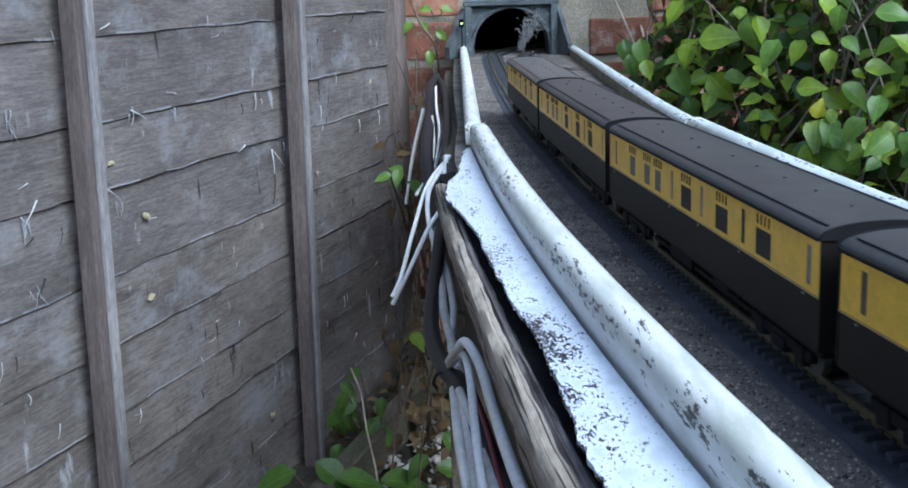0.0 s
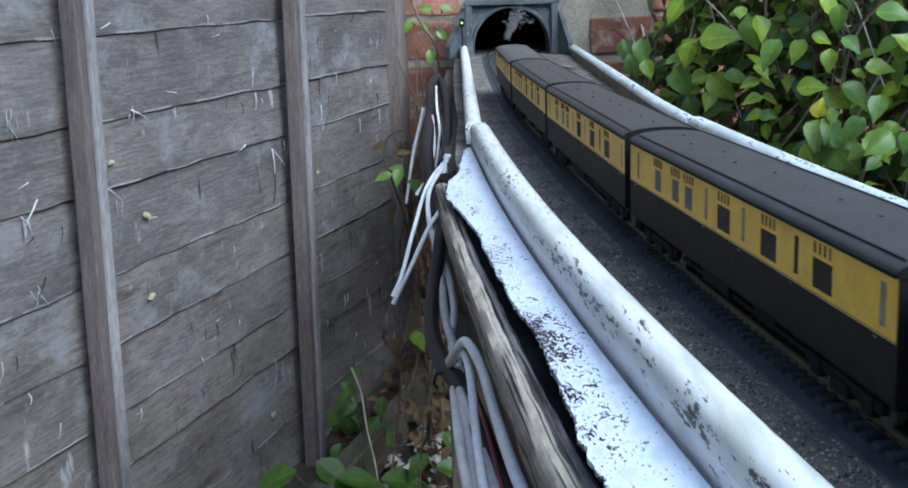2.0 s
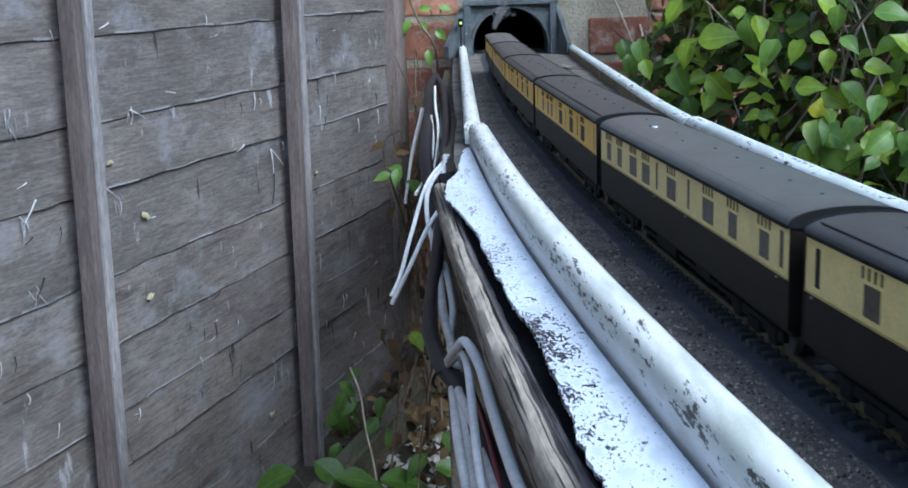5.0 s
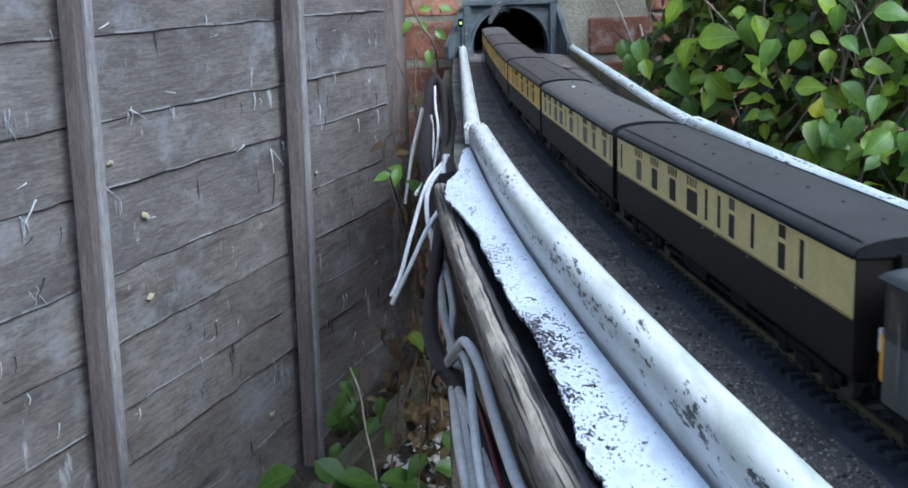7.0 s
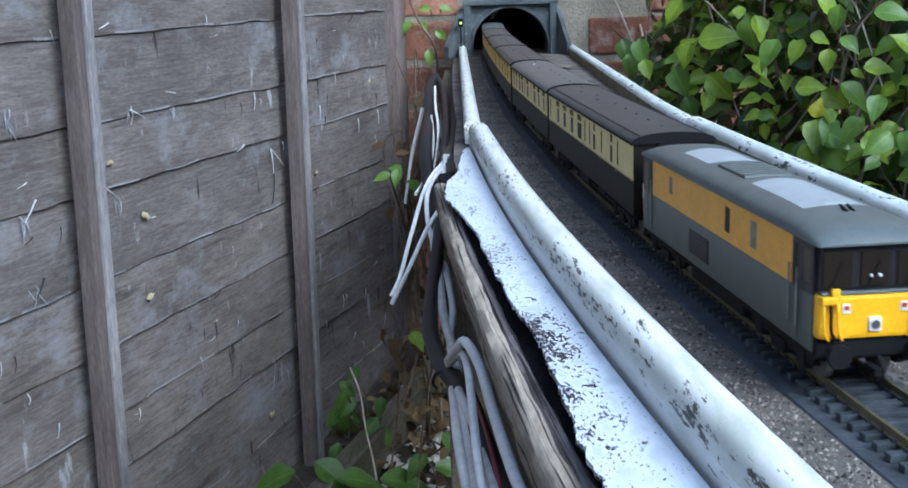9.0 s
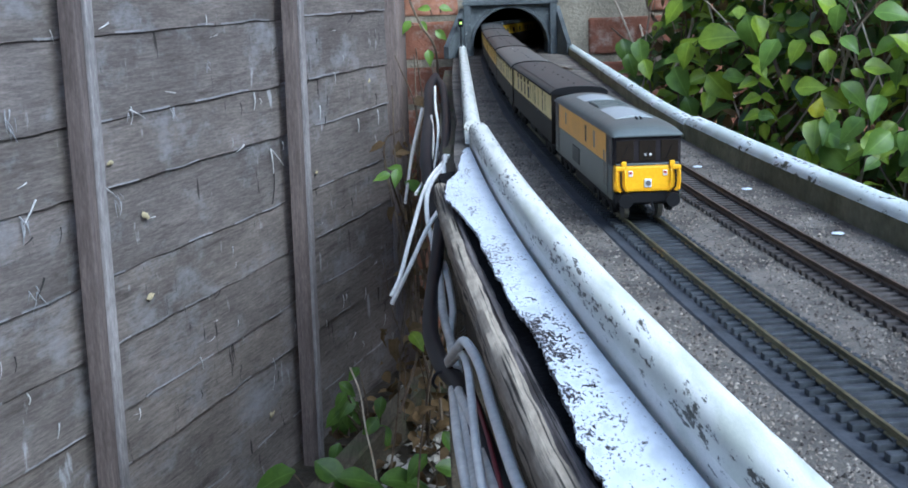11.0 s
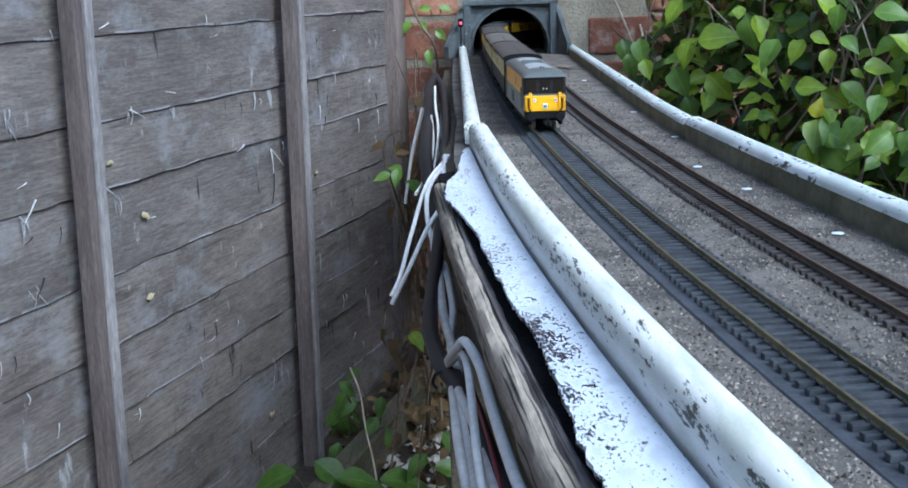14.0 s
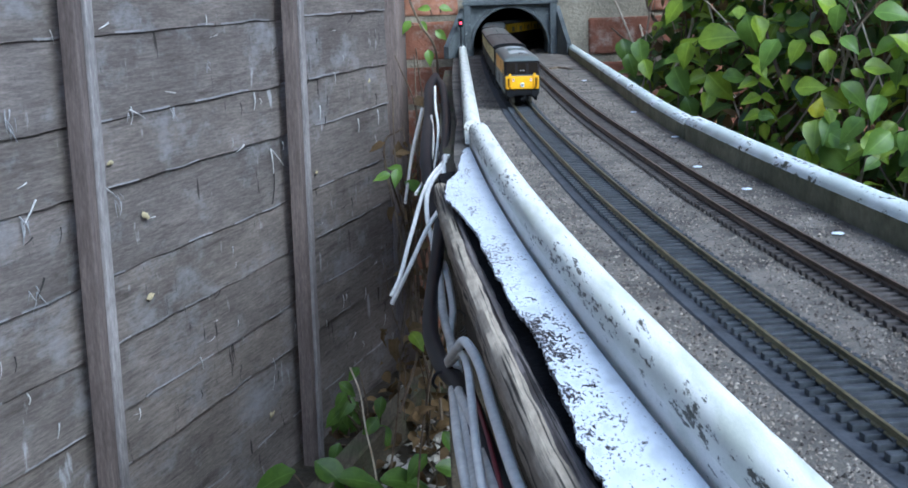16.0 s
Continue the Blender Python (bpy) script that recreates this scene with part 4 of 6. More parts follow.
def make_loco():
    """A boxy two-ended locomotive; its visible front is the end towards -y."""
    c = empty("locomotive")
    L, hw = 0.1925, 0.0169
    z0, zw, zc, zt, zn = 0.0112, 0.0279, 0.0427, 0.0489, 0.0156
    cab = 0.0185
    for s in (-1, 1):
        bm = bmesh.new()
        box(bm, (0.0012, L - 0.006, zw - z0), (s * (hw - 0.0006), 0, (zw + z0) / 2), 0.0004)
        part("lower_side", bm, LOCO_GREY, c)
        y0, y1 = -L / 2 + cab, L / 2 - cab
        holes = [(-0.0445, 0.0058, 0.031, 0.0398), (-0.0187, 0.0054, 0.031, 0.0398), (0.051, 0.005, 0.0325, 0.0395)]
        part("yellow_band", side_panel(s * (hw - 0.0004), y0, y1, zw, zc, holes, 0.0008), LOCO_YELLOW, c, "orange-yellow upper band")
        for i, (m, w, a, b) in enumerate(holes):
            bm = bmesh.new()
            box(bm, (0.0003, w + 0.0005, b - a + 0.0005), (s * (hw - 0.00025), m, (a + b) / 2))
            part("window", bm, PANE_PALE if i != 1 else PANE_DARK, c)
        for e in (-1, 1):
            ym = e * (L / 2 - cab / 2 - 0.0015)
            part("cab_side", side_panel(s * (hw - 0.0005), ym - cab / 2 + 0.0015, ym + cab / 2 - 0.0015, zw, zc, [(ym + e * 0.0031, 0.0062, 0.0308, 0.0405), (ym - e * 0.0049, 0.003, 0.0308, 0.0405)], 0.0009), CAB_DARK, c)
            for m, w in ((ym + e * 0.0031, 0.0062), (ym - e * 0.0049, 0.003)):
                bm = bmesh.new()
                box(bm, (0.0003, w + 0.0005, 0.01), (s * (hw - 0.0003), m, 0.0357))
                part("cab_window", bm, PANE_BROWN if w > 0.005 else PANE_DARK, c)
            bm = bmesh.new()
            box(bm, (0.0005, 0.0052, 0.015), (s * (hw + 0.0001), ym - e * 0.0049, 0.0203), 0.0002)
            d = part("cab_door", bm, LOCO_GREY, c)
            for k in (-1, 1):
                bm = bmesh.new()
                rod(bm, (s * (hw + 0.0009), ym - e * 0.0049 + k * 0.0031, 0.0165), (s * (hw + 0.0009), ym - e * 0.0049 + k * 0.0031, 0.034), 0.0003, sides=6)
                part("handrail", bm, STEEL, d)
        # grilles on the lower side
        for y, w in ((0.013, 0.023),):
            bm = bmesh.new()
            box(bm, (0.0004, w, 0.009), (s * (hw + 0.0001), y, 0.0195))
            for k in range(6):
                box(bm, (0.0006, w, 0.0004), (s * (hw + 0.0002), y, 0.0158 + k * 0.0015))
            part("grille", bm, CAB_DARK, c)
    # roof with its cab domes
    bm = bmesh.new()
    rings = []
    for y, k in ((-L / 2 - 0.0012, 0.12), (-L / 2 + 0.0005, 0.42), (-L / 2 + 0.006, 0.72), (-L / 2 + 0.018, 0.98), (-L / 4, 1.0), (0, 1), (L / 4, 1), (L / 2 - 0.018, 0.98), (L / 2 - 0.006, 0.72), (L / 2 - 0.0005, 0.42), (L / 2 + 0.0012, 0.12)):
        ring = []
        for a in np.linspace(-math.pi / 2, math.pi / 2, 17):
            ring.append(bm.verts.new(((hw + 0.0004) * math.sin(a) * (0.97 if k < 0.2 else 1), y, zc - 0.0003 + (zt - zc) * k * max(0.0, math.cos(a)) ** 0.7)))
        rings.append(ring)
    for a, b in zip(rings, rings[1:]):
        for i in range(16):
            bm.faces.new((a[i], a[i + 1], b[i + 1], b[i]))
        bm.faces.new((a[0], b[0], b[16], a[16]))
    bm.faces.new(rings[0])
    bm.faces.new(rings[-1])
    roof = part("roof", bm, LOCO_ROOF, c, "weathered grey roof", smooth=True)
    for y, w in ((-0.044, 0.047), (0.042, 0.031)):
        bm = bmesh.new()
        arch = [(0.0122 * k / 6, 0.0004 - 0.0024 * (abs(k) / 6) ** 2) for k in range(-6, 7)]
        sweep(bm, [(x, z) for x, z in arch] + [(0.0122, -0.003), (-0.0122, -0.003)], [(0, y - w / 2, zt), (0, y, zt), (0, y + w / 2, zt)])
        part("roof_panel", bm, LOCO_SKY_PALE, roof, "pale roof panel with the sky's reflection in its colour")
    for y, w in ((0.004, 0.03),):
        bm = bmesh.new()
        box(bm, (0.017, w, 0.0015), (0, y, zt - 0.0007), 0.0005)
        for k in range(7):
            box(bm, (0.016, 0.0008, 0.0005), (0, y - w / 2 + (k + 0.5) * w / 7, zt + 0.0002))
        part("roof_grille", bm, LOCO_ROOF, roof)
    bm = bmesh.new()
    for k in (-1, 1):
        rod(bm, (k * 0.0011, -L / 2 + 0.018, zt - 0.0008), (k * 0.0011, -L / 2 + 0.023, zt + 0.0006), 0.0007, 0.0004)
    part("horn", bm, BLACK, roof)
    for e in (-1, 1):
        f = e * L / 2
        bm = bmesh.new()
        box(bm, (2 * hw - 0.0012, 0.006, zw + 0.0005 - zn), (0, f - e * 0.0024, (zw + zn) / 2 + 0.0002), 0.0013)
        nose = part("nose_panel", bm, NOSE, c, "bright yellow front panel")
        bm = bmesh.new()
        box(bm, (2 * hw - 0.003, 0.006, 0.0009), (0, f - e * 0.0026, zw + 0.0009), 0.0003)
        part("pale_ledge", bm, LOCO_ROOF, nose)
        bm = bmesh.new()
        box(bm, (2 * hw - 0.002, 0.005, zc - zw - 0.001), (0, f - e * 0.0032, (zw + zc) / 2 + 0.0009), 0.001)
        front = part("window_surround", bm, CAB_DARK, c, "dark windscreen surround")
        for x, w in ((-0.0108, 0.0085), (0.0, 0.0082), (0.0108, 0.0085)):
            bm = bmesh.new()
            box(bm, (w, 0.0005, 0.0098), (x, f - e * 0.0005, 0.0355), 0.0002)
            part("windscreen", bm, PANE_DARK, front)
            bm = bmesh.new()
            rod(bm, (x - 0.002, f + e * 0.0002, 0.031), (x + 0.0012, f + e * 0.0002, 0.038), 0.0002, sides=5)
            part("wiper", bm, BLACK, front)
        for x in (-0.001, 0.0014):
            bm = bmesh.new()
            bmesh.ops.create_icosphere(bm, subdivisions=2, radius=0.0006, matrix=pose(x, f - e * 0.0002, 0.0335))
            part("cab_light", bm, LAMP_WHITE, front, "small white light")
        bm = bmesh.new()
        box(bm, (2 * hw - 0.0006, 0.0046, 0.0013), (0, f - e * 0.0028, zc + 0.0001), 0.0005)
        part("brow", bm, BROWN_BROW, c, "dark maroon strip over the windows")
        for k in (-1, 1):
            # jumper cables and their boxes at the corners
            bm = bmesh.new()
            box(bm, (0.0046, 0.0022, 0.0022), (k * 0.0138, f + e * 0.0012, 0.0272), 0.0006)
            box(bm, (0.0026, 0.0018, 0.0034), (k * 0.0118, f + e * 0.001, 0.0288), 0.0006)
            part("jumper_box", bm, NOSE if e < 0 else BLACK, nose)
            for q in range(3):
                x = k * (0.0112 + q * 0.002)
                bm = bmesh.new()
                hose(bm, [(x, f + e * 0.0012, 0.0268), (x + k * 0.0002, f + e * 0.0022, 0.0235), (x, f + e * 0.0022, 0.0185), (x - k * 0.0016, f + e * 0.0014, 0.0158)], 0.0005, 6, 4)
                part("jumper_cable", bm, BLACK if q == 1 or e > 0 else NOSE, nose)
            bm = bmesh.new()
            box(bm, (0.0022, 0.0008, 0.0028), (k * 0.0084, f + e * 0.0006, 0.0245), 0.0003)
            lamp = part("marker_lamp", bm, LAMP_WHITE, nose)
            bm = bmesh.new()
            box(bm, (0.0013, 0.0004, 0.0012), (k * 0.0084, f + e * 0.0011, 0.0249))
            part("red_lens", bm, LAMP_RED, lamp)
            bm = bmesh.new()
            rod(bm, (k * 0.0115, f - e * 0.001, 0.0118), (k * 0.0115, f + e * 0.0042, 0.0118), 0.0016)
            rod(bm, (k * 0.0115, f + e * 0.0042, 0.0118), (k * 0.0115, f + e * 0.0054, 0.0118), 0.0036, 0.0034, 16)
            part("buffer", bm, BLACK, c)
        if e > 0:
            bm = bmesh.new()
            box(bm, (0.0018, 0.0012, 0.0062), (-0.0152, f + 0.0008, 0.0262), 0.0004)
            part("tail_lamp", bm, LAMP_WHITE, nose, "small white tail lamp")
        bm = bmesh.new()
        box(bm, (0.0036, 0.0012, 0.0042), (0, f + e * 0.0008, 0.0198), 0.0004)
        hl = part("headlight", bm, LAMP_WHITE, nose)
        bm = bmesh.new()
        rod(bm, (0, f + e * 0.0012, 0.0198), (0, f + e * 0.0018, 0.0198), 0.0013)
        part("lens", bm, STEEL, hl)
        bm = bmesh.new()
        box(bm, (0.0322, 0.004, 0.0055), (0, f - e * 0.0028, 0.0124), 0.0006)
        hose(bm, [(0.002, f, 0.01), (0.0024, f + e * 0.003, 0.006), (0.001, f + e * 0.002, 0.0035)], 0.0007, 6, 4)
        box(bm, (0.002, 0.007, 0.002), (0, f + e * 0.001, 0.0065))
        part("buffer_beam", bm, BLACK, c)
    bm = bmesh.new()
    box(bm, (0.03, L - 0.008, 0.003), (0, 0, 0.0098))
    box(bm, (0.029, 0.06, 0.006), (0, 0, 0.0068), 0.0008)
    part("underframe", bm, BLACK, c)
    bogie(c, 0.064, 0.035, 0.052)
    bogie(c, -0.064, 0.035, 0.052)
    return tagged(c, "grey and yellow model locomotive with bright yellow front", "locomotive")


LOCO = make_loco()
BRAKE = make_coach("coach", CREAM, ROOF_BROWN, [PANE_DARK, PANE_DARK, PANE_BROWN], BRAKE_WINDOWS, "cream and chocolate model brake coach with brown roof", 0.2615, 0.0456)
SECOND = make_coach("coach", CREAM, ROOF_GREY, [PANE_BROWN], CREAM_WINDOWS, "cream and chocolate model coach with grey roof", 0.2575, 0.0449)
THIRD = make_coach("coach", YELLOW, ROOF_BROWN, [PANE_BROWN, PANE_PALE, PANE_DARK], YELLOW_WINDOWS, "bright yellow and chocolate model coach with brown roof")
REST = [copy_thing(THIRD, pose(0, 0, 0)) for _ in range(2)]
REST.append(make_coach("coach", YELLOW, ROOF_GREY, [PANE_BROWN, PANE_PALE, PANE_DARK], YELLOW_WINDOWS, "yellow and chocolate model coach with dark green-grey roof"))
bm = bmesh.new()
bmesh.ops.create_icosphere(bm, subdivisions=2, radius=1.0, matrix=pose(-0.004, 0.078, 0.0501) @ Matrix.Diagonal((0.0014, 0.0022, 0.0005, 1)))
part("white_splash", bm, LAMP_WHITE, SECOND, "small white dot on the grey roof")
CARS = [BRAKE, SECOND, THIRD, *REST]

# ---------------- plants ----------------
LEAF_FRESH = leafy("fresh_climber_leaf", (0.15, 0.25, 0.02), (0.42, 0.54, 0.052))
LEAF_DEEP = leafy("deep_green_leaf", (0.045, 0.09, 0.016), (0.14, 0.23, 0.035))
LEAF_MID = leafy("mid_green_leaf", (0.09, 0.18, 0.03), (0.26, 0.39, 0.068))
LEAF_BRIGHT = leafy("young_yellow_green_leaf", (0.34, 0.5, 0.05), (0.5, 0.62, 0.1))
LEAF_PALE = leafy("yellowed_leaf", (0.72, 0.66, 0.03), (0.85, 0.78, 0.08))
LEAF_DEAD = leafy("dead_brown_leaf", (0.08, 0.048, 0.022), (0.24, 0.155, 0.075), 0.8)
STEM = surface("brown_stem", (0.07, 0.05, 0.035), (0.2, 0.15, 0.1), 0.85, scale=60, fine=400)
STRAW = surface("dry_stalk", (0.35, 0.28, 0.2), (0.55, 0.48, 0.38), 0.8, scale=60, fine=400)


def leaf_verts(length, width, fold, droop, waves=0.0, tip=1.0):
    """A pointed, heart-based leaf lying along +y: midrib sunk, margins lifted, tip bent down. Returns points and faces."""
    rows = [(0.0, 0.1), (0.05, 0.46), (0.17, 0.84), (0.34, 1.0), (0.52, 0.9), (0.7, 0.6), (0.87, 0.24), (1.0, 0.0)]
    pts, faces = [], []
    for i, (v, w) in enumerate(rows):
        y = v * length - (0.06 * length if i == 0 else 0)
        z = -droop * v * v * length
        hw = w * width / 2
        wav = waves * math.sin(i * 2.3)
        pts += [(-hw, y - 0.03 * length * w, z + fold * hw + wav), (-hw * 0.5, y, z + fold * hw * 0.35 - wav * 0.3), (0, y, z), (hw * 0.5, y, z + fold * hw * 0.35 + wav * 0.3), (hw, y - 0.03 * length * w, z + fold * hw - wav)]
    for i in range(len(rows) - 1):
        for k in range(4):
            a = i * 5 + k
            faces.append((a, a + 1, a + 6, a + 5))
    return np.array(pts), faces


def leaf_mesh(name, mat, length, width, fold=0.35, droop=0.3, waves=0.0):
    pts, faces = leaf_verts(length, width, fold, droop, waves)
    me = bpy.data.meshes.new(name)
    me.from_pydata([tuple(p) for p in pts], [], faces)
    me.materials.append(mat)
    me.shade_smooth()
    rib = me.attributes.new("rib", "FLOAT", "POINT")
    for i in range(2, len(pts), 5):
        rib.data[i].value = 1.0
    return me


def scatter(name, mat, poses, sizes, parent=None):
    """Many leaves in one mesh."""
    V, F, n = [], [], 0
    for i, (m, s) in enumerate(zip(poses, sizes)):
        pts, faces = leaf_verts(s, s * (0.62 + 0.2 * ((i * 7) % 5) / 4), 0.2 + 0.12 * (i % 4), 0.1 + 0.15 * (i % 3), 0.03 * s * (i % 2))
        M = np.array(m)
        V.append(pts @ M[:3, :3].T + M[:3, 3])
        F += [tuple(k + n for k in f) for f in faces]
        n += len(pts)
    me = bpy.data.meshes.new(name)
    me.from_pydata(np.concatenate(V).tolist(), [], F)
    me.materials.append(mat)
    me.shade_smooth()
    ob = new(name, me)
    ob.parent = parent
    ob["kind"] = "stuff"
    return ob


def facing(at, normal, spin):
    """A leaf pose: its upper face towards the normal, its tip hanging down, turned by spin."""
    n = Vector(normal).normalized()
    down = Vector((math.sin(radians(spin)) * 0.9, 0.2 * math.sin(radians(spin * 2)), -math.cos(radians(spin))))
    y = (down - n * down.dot(n)).normalized()
    x = y.cross(n)
    m = Matrix((x, y, n)).transposed().to_4x4()
    m.translation = at
    return m


# along the hedge, height, length, turn of the tip, kind of leaf
WALL_LEAVES = ((0.116, 0.019, 0.043, 10, 6), (0.180, 0.021, 0.042, 10, 2), (0.138, -0.004, 0.038, 20, 2), (0.195, -0.010, 0.033, 20, 0), (0.270, -0.011, 0.049, 60, 2), (0.298, -0.018, 0.049, 40, 5),
               (0.343, 0.022, 0.039, -20, 0), (0.377, 0.027, 0.059, 80, 0), (0.404, -0.021, 0.050, 50, 0), (0.405, -0.046, 0.029, -20, 1), (0.445, -0.021, 0.037, 85, 2), (0.389, -0.081, 0.042, 85, 6),
               (0.336, -0.059, 0.039, 20, 6), (0.314, 0.081, 0.039, -50, 0), (0.503, 0.062, 0.047, 20, 5), (0.538, -0.066, 0.022, 70, 5))
LINE_LEAVES = ((0.609, 0.035, 0.041, -40, 2), (0.666, 0.037, 0.032, -40, 0), (0.684, 0.044, 0.025, 60, 0), (0.739, 0.079, 0.031, -15, 2), (0.747, 0.043, 0.027, 30, 2), (0.720, 0.028, 0.028, 0, 0),
               (0.751, -0.011, 0.041, 30, 2), (0.820, -0.019, 0.032, -15, 2), (0.791, -0.048, 0.036, -60, 2), (0.721, -0.075, 0.062, 45, 5), (0.655, -0.097, 0.047, 45, 6), (0.589, -0.101, 0.034, 50, 6),
               (0.657, -0.021, 0.036, 75, 0), (0.792, 0.011, 0.033, 75, 0), (0.724, -0.044, 0.021, 0, 4), (0.808, 0.073, 0.039, 60, 2), (0.699, 0.085, 0.035, 40, 0), (0.484, 0.076, 0.019, 0, 7))


def make_climber():
    """The climber over the wall and the bank beside the line: stems, a deep mass of shade-dark leaves and the large
    outer ones.
    """
    bush = empty("climbing_plant")
    rng = random.Random(21)
    a, b = Vector((0.30, 2.13, 0)), Vector((0.60, 1.2, 0))
    way = b - a
    out = Vector((-way.y, way.x, 0)).normalized()
    if out.x > 0:
        out = -out
    inner, inner_s, mid, mid_s, husk, husk_s = [], [], [], [], [], []

    def place(u, z, deep):
        lean = 0.10 * max(0.0, 0.1 - z)
        thick = 0.02 + 0.07 * noise.noise(Vector((u * 6, z * 7, 1)))
        p = a + way * u + out * (thick - deep + lean * 0.3)
        return Vector((p.x + 0.02 * noise.noise(Vector((u * 17, z * 15, 9))), p.y, z))

    def turn():
        n = Vector((-0.35, -0.6, 0.75)) + Vector((rng.gauss(0, .5), rng.gauss(0, .5), rng.gauss(0, .45)))
        return n, rng.uniform(-125, 125)
    # inner leaves get a darker green that stands in for shade between leaves
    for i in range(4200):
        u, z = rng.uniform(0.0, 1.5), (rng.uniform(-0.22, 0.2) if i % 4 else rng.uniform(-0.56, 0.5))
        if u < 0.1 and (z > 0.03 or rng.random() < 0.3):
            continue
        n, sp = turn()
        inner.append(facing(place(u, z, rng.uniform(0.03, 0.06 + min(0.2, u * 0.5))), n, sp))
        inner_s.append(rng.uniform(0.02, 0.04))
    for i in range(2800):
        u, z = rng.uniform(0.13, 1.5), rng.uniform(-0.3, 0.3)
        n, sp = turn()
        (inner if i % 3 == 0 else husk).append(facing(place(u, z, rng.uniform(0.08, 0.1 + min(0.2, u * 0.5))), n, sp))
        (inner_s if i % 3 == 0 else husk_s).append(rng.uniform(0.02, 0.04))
    for i in range(900):
        u, z = rng.uniform(0.0, 1.3), (rng.uniform(-0.2, 0.17) if i % 4 else rng.uniform(-0.5, 0.45))
        if noise.noise(Vector((u * 9, z * 10, 4))) < -0.05 or (u < 0.06 and z > 0.0):
            continue
        n, sp = turn()
        mid.append(facing(place(u, z, rng.uniform(0.0, 0.1)), n, sp))
        mid_s.append(rng.uniform(0.015, 0.033))
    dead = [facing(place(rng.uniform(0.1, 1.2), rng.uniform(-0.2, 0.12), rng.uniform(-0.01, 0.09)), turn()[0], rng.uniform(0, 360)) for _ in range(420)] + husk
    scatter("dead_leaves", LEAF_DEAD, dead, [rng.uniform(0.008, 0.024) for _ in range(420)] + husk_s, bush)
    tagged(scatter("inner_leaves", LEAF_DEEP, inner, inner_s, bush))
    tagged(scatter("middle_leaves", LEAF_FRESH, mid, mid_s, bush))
    kinds = [leaf_mesh("leaf", LEAF_FRESH, 0.04, 0.03, 0.3, 0.3, 0.001), leaf_mesh("leaf", LEAF_FRESH, 0.036, 0.028, 0.45, 0.2, 0.0015),
             leaf_mesh("leaf", LEAF_MID, 0.044, 0.032, 0.3, 0.4, 0.0012), leaf_mesh("leaf", LEAF_FRESH, 0.028, 0.021, 0.35, 0.25), leaf_mesh("leaf", LEAF_BRIGHT, 0.033, 0.025, 0.4, 0.3, 0.001), leaf_mesh("leaf", LEAF_MID, 0.034, 0.027, 0.25, 0.3, 0.0015), leaf_mesh("leaf", LEAF_DEEP, 0.038, 0.029, 0.3, 0.4, 0.0012)]
    kinds.append(leaf_mesh("leaf", LEAF_BRIGHT, 0.03, 0.03, 0.1, 0.1))
    full = (0.04, 0.036, 0.044, 0.028, 0.033, 0.034, 0.038, 0.03)
    # the large leaves that hang foremost, over the wall and beside the line
    for u, z, ln, sp, k in WALL_LEAVES + LINE_LEAVES:
        p = a + way * u + out * (0.05 if u < 0.55 else 0.07)
        n = Vector((-0.3, -0.75, 0.55)) + Vector((rng.gauss(0, .22), rng.gauss(0, .15), rng.gauss(0, .22)))
        shared("leaf", kinds[k], bush, facing((p.x, min(p.y, 2.19), z), n, sp) @ Matrix.Scale(ln / full[k], 4))
    for _ in range(190):
        u, z = rng.uniform(0.0, 1.1), rng.uniform(-0.2, 0.15)
        if noise.noise(Vector((u * 8, z * 9, 7))) < 0.02 or (u < 0.05 and z > 0.0):
            continue
        n, sp = turn()
        shared("leaf", rng.choice(kinds), bush, facing(place(u, z, rng.uniform(-0.02, 0.05)), n, sp))
    for _ in range(46):
        u, z = rng.uniform(0.66, 1.02), rng.uniform(-0.17, -0.05)
        n, sp = turn()
        shared("leaf", kinds[rng.choice((0, 1, 2, 3, 4, 5))], bush, facing(place(u, z, rng.uniform(-0.055, -0.015)), n, sp) @ Matrix.Scale(rng.uniform(0.6, 1.1), 4))
    # a yellowed leaf, and one round pale one
    y = leaf_mesh("leaf", LEAF_PALE, 0.023, 0.021, 0.5, 0.5, 0.003)
    for k, (dx, sp) in enumerate(((-0.008, 25), (0.008, -20), (0.0, 170))):
        ob = shared("leaf", y, bush, facing((0.447 + dx, 1.47, -0.062 + 0.004 * k), (-0.4, -0.8, 0.5 - 0.3 * k), sp))
        ob["label"] = "yellowed curled leaf"
    for s in range(190):
        u, z = rng.uniform(0.05, 1.2), rng.uniform(-0.35, 0.05)
        bm = bmesh.new()
        pts = []
        du, dz = rng.uniform(-.2, .2), rng.uniform(0.05, 0.3)
        deep = rng.uniform(0.0, 0.12)
        for k in range(4):
            q = place(u + du * k * 0.4, z + dz * k / 2.5, deep)
            pts.append(q + Vector((rng.gauss(0, .012), rng.gauss(0, .012), 0)))
        hose(bm, pts, rng.uniform(0.0008, 0.0028), 6, 5, 0.5)
        part("stem", bm, STEM if rng.random() < 0.6 else STRAW, bush)
    # an upright young shoot
    bm = bmesh.new()
    hose(bm, [(0.429, 1.657, -0.2085), (0.4222, 1.649, -0.1072), (0.415, 1.64, -0.0368), (0.4094, 1.632, -0.0017)], 0.003, 7, 5, 0.6)
    part("shoot", bm, LEAF_DEEP, bush, "upright green shoot")
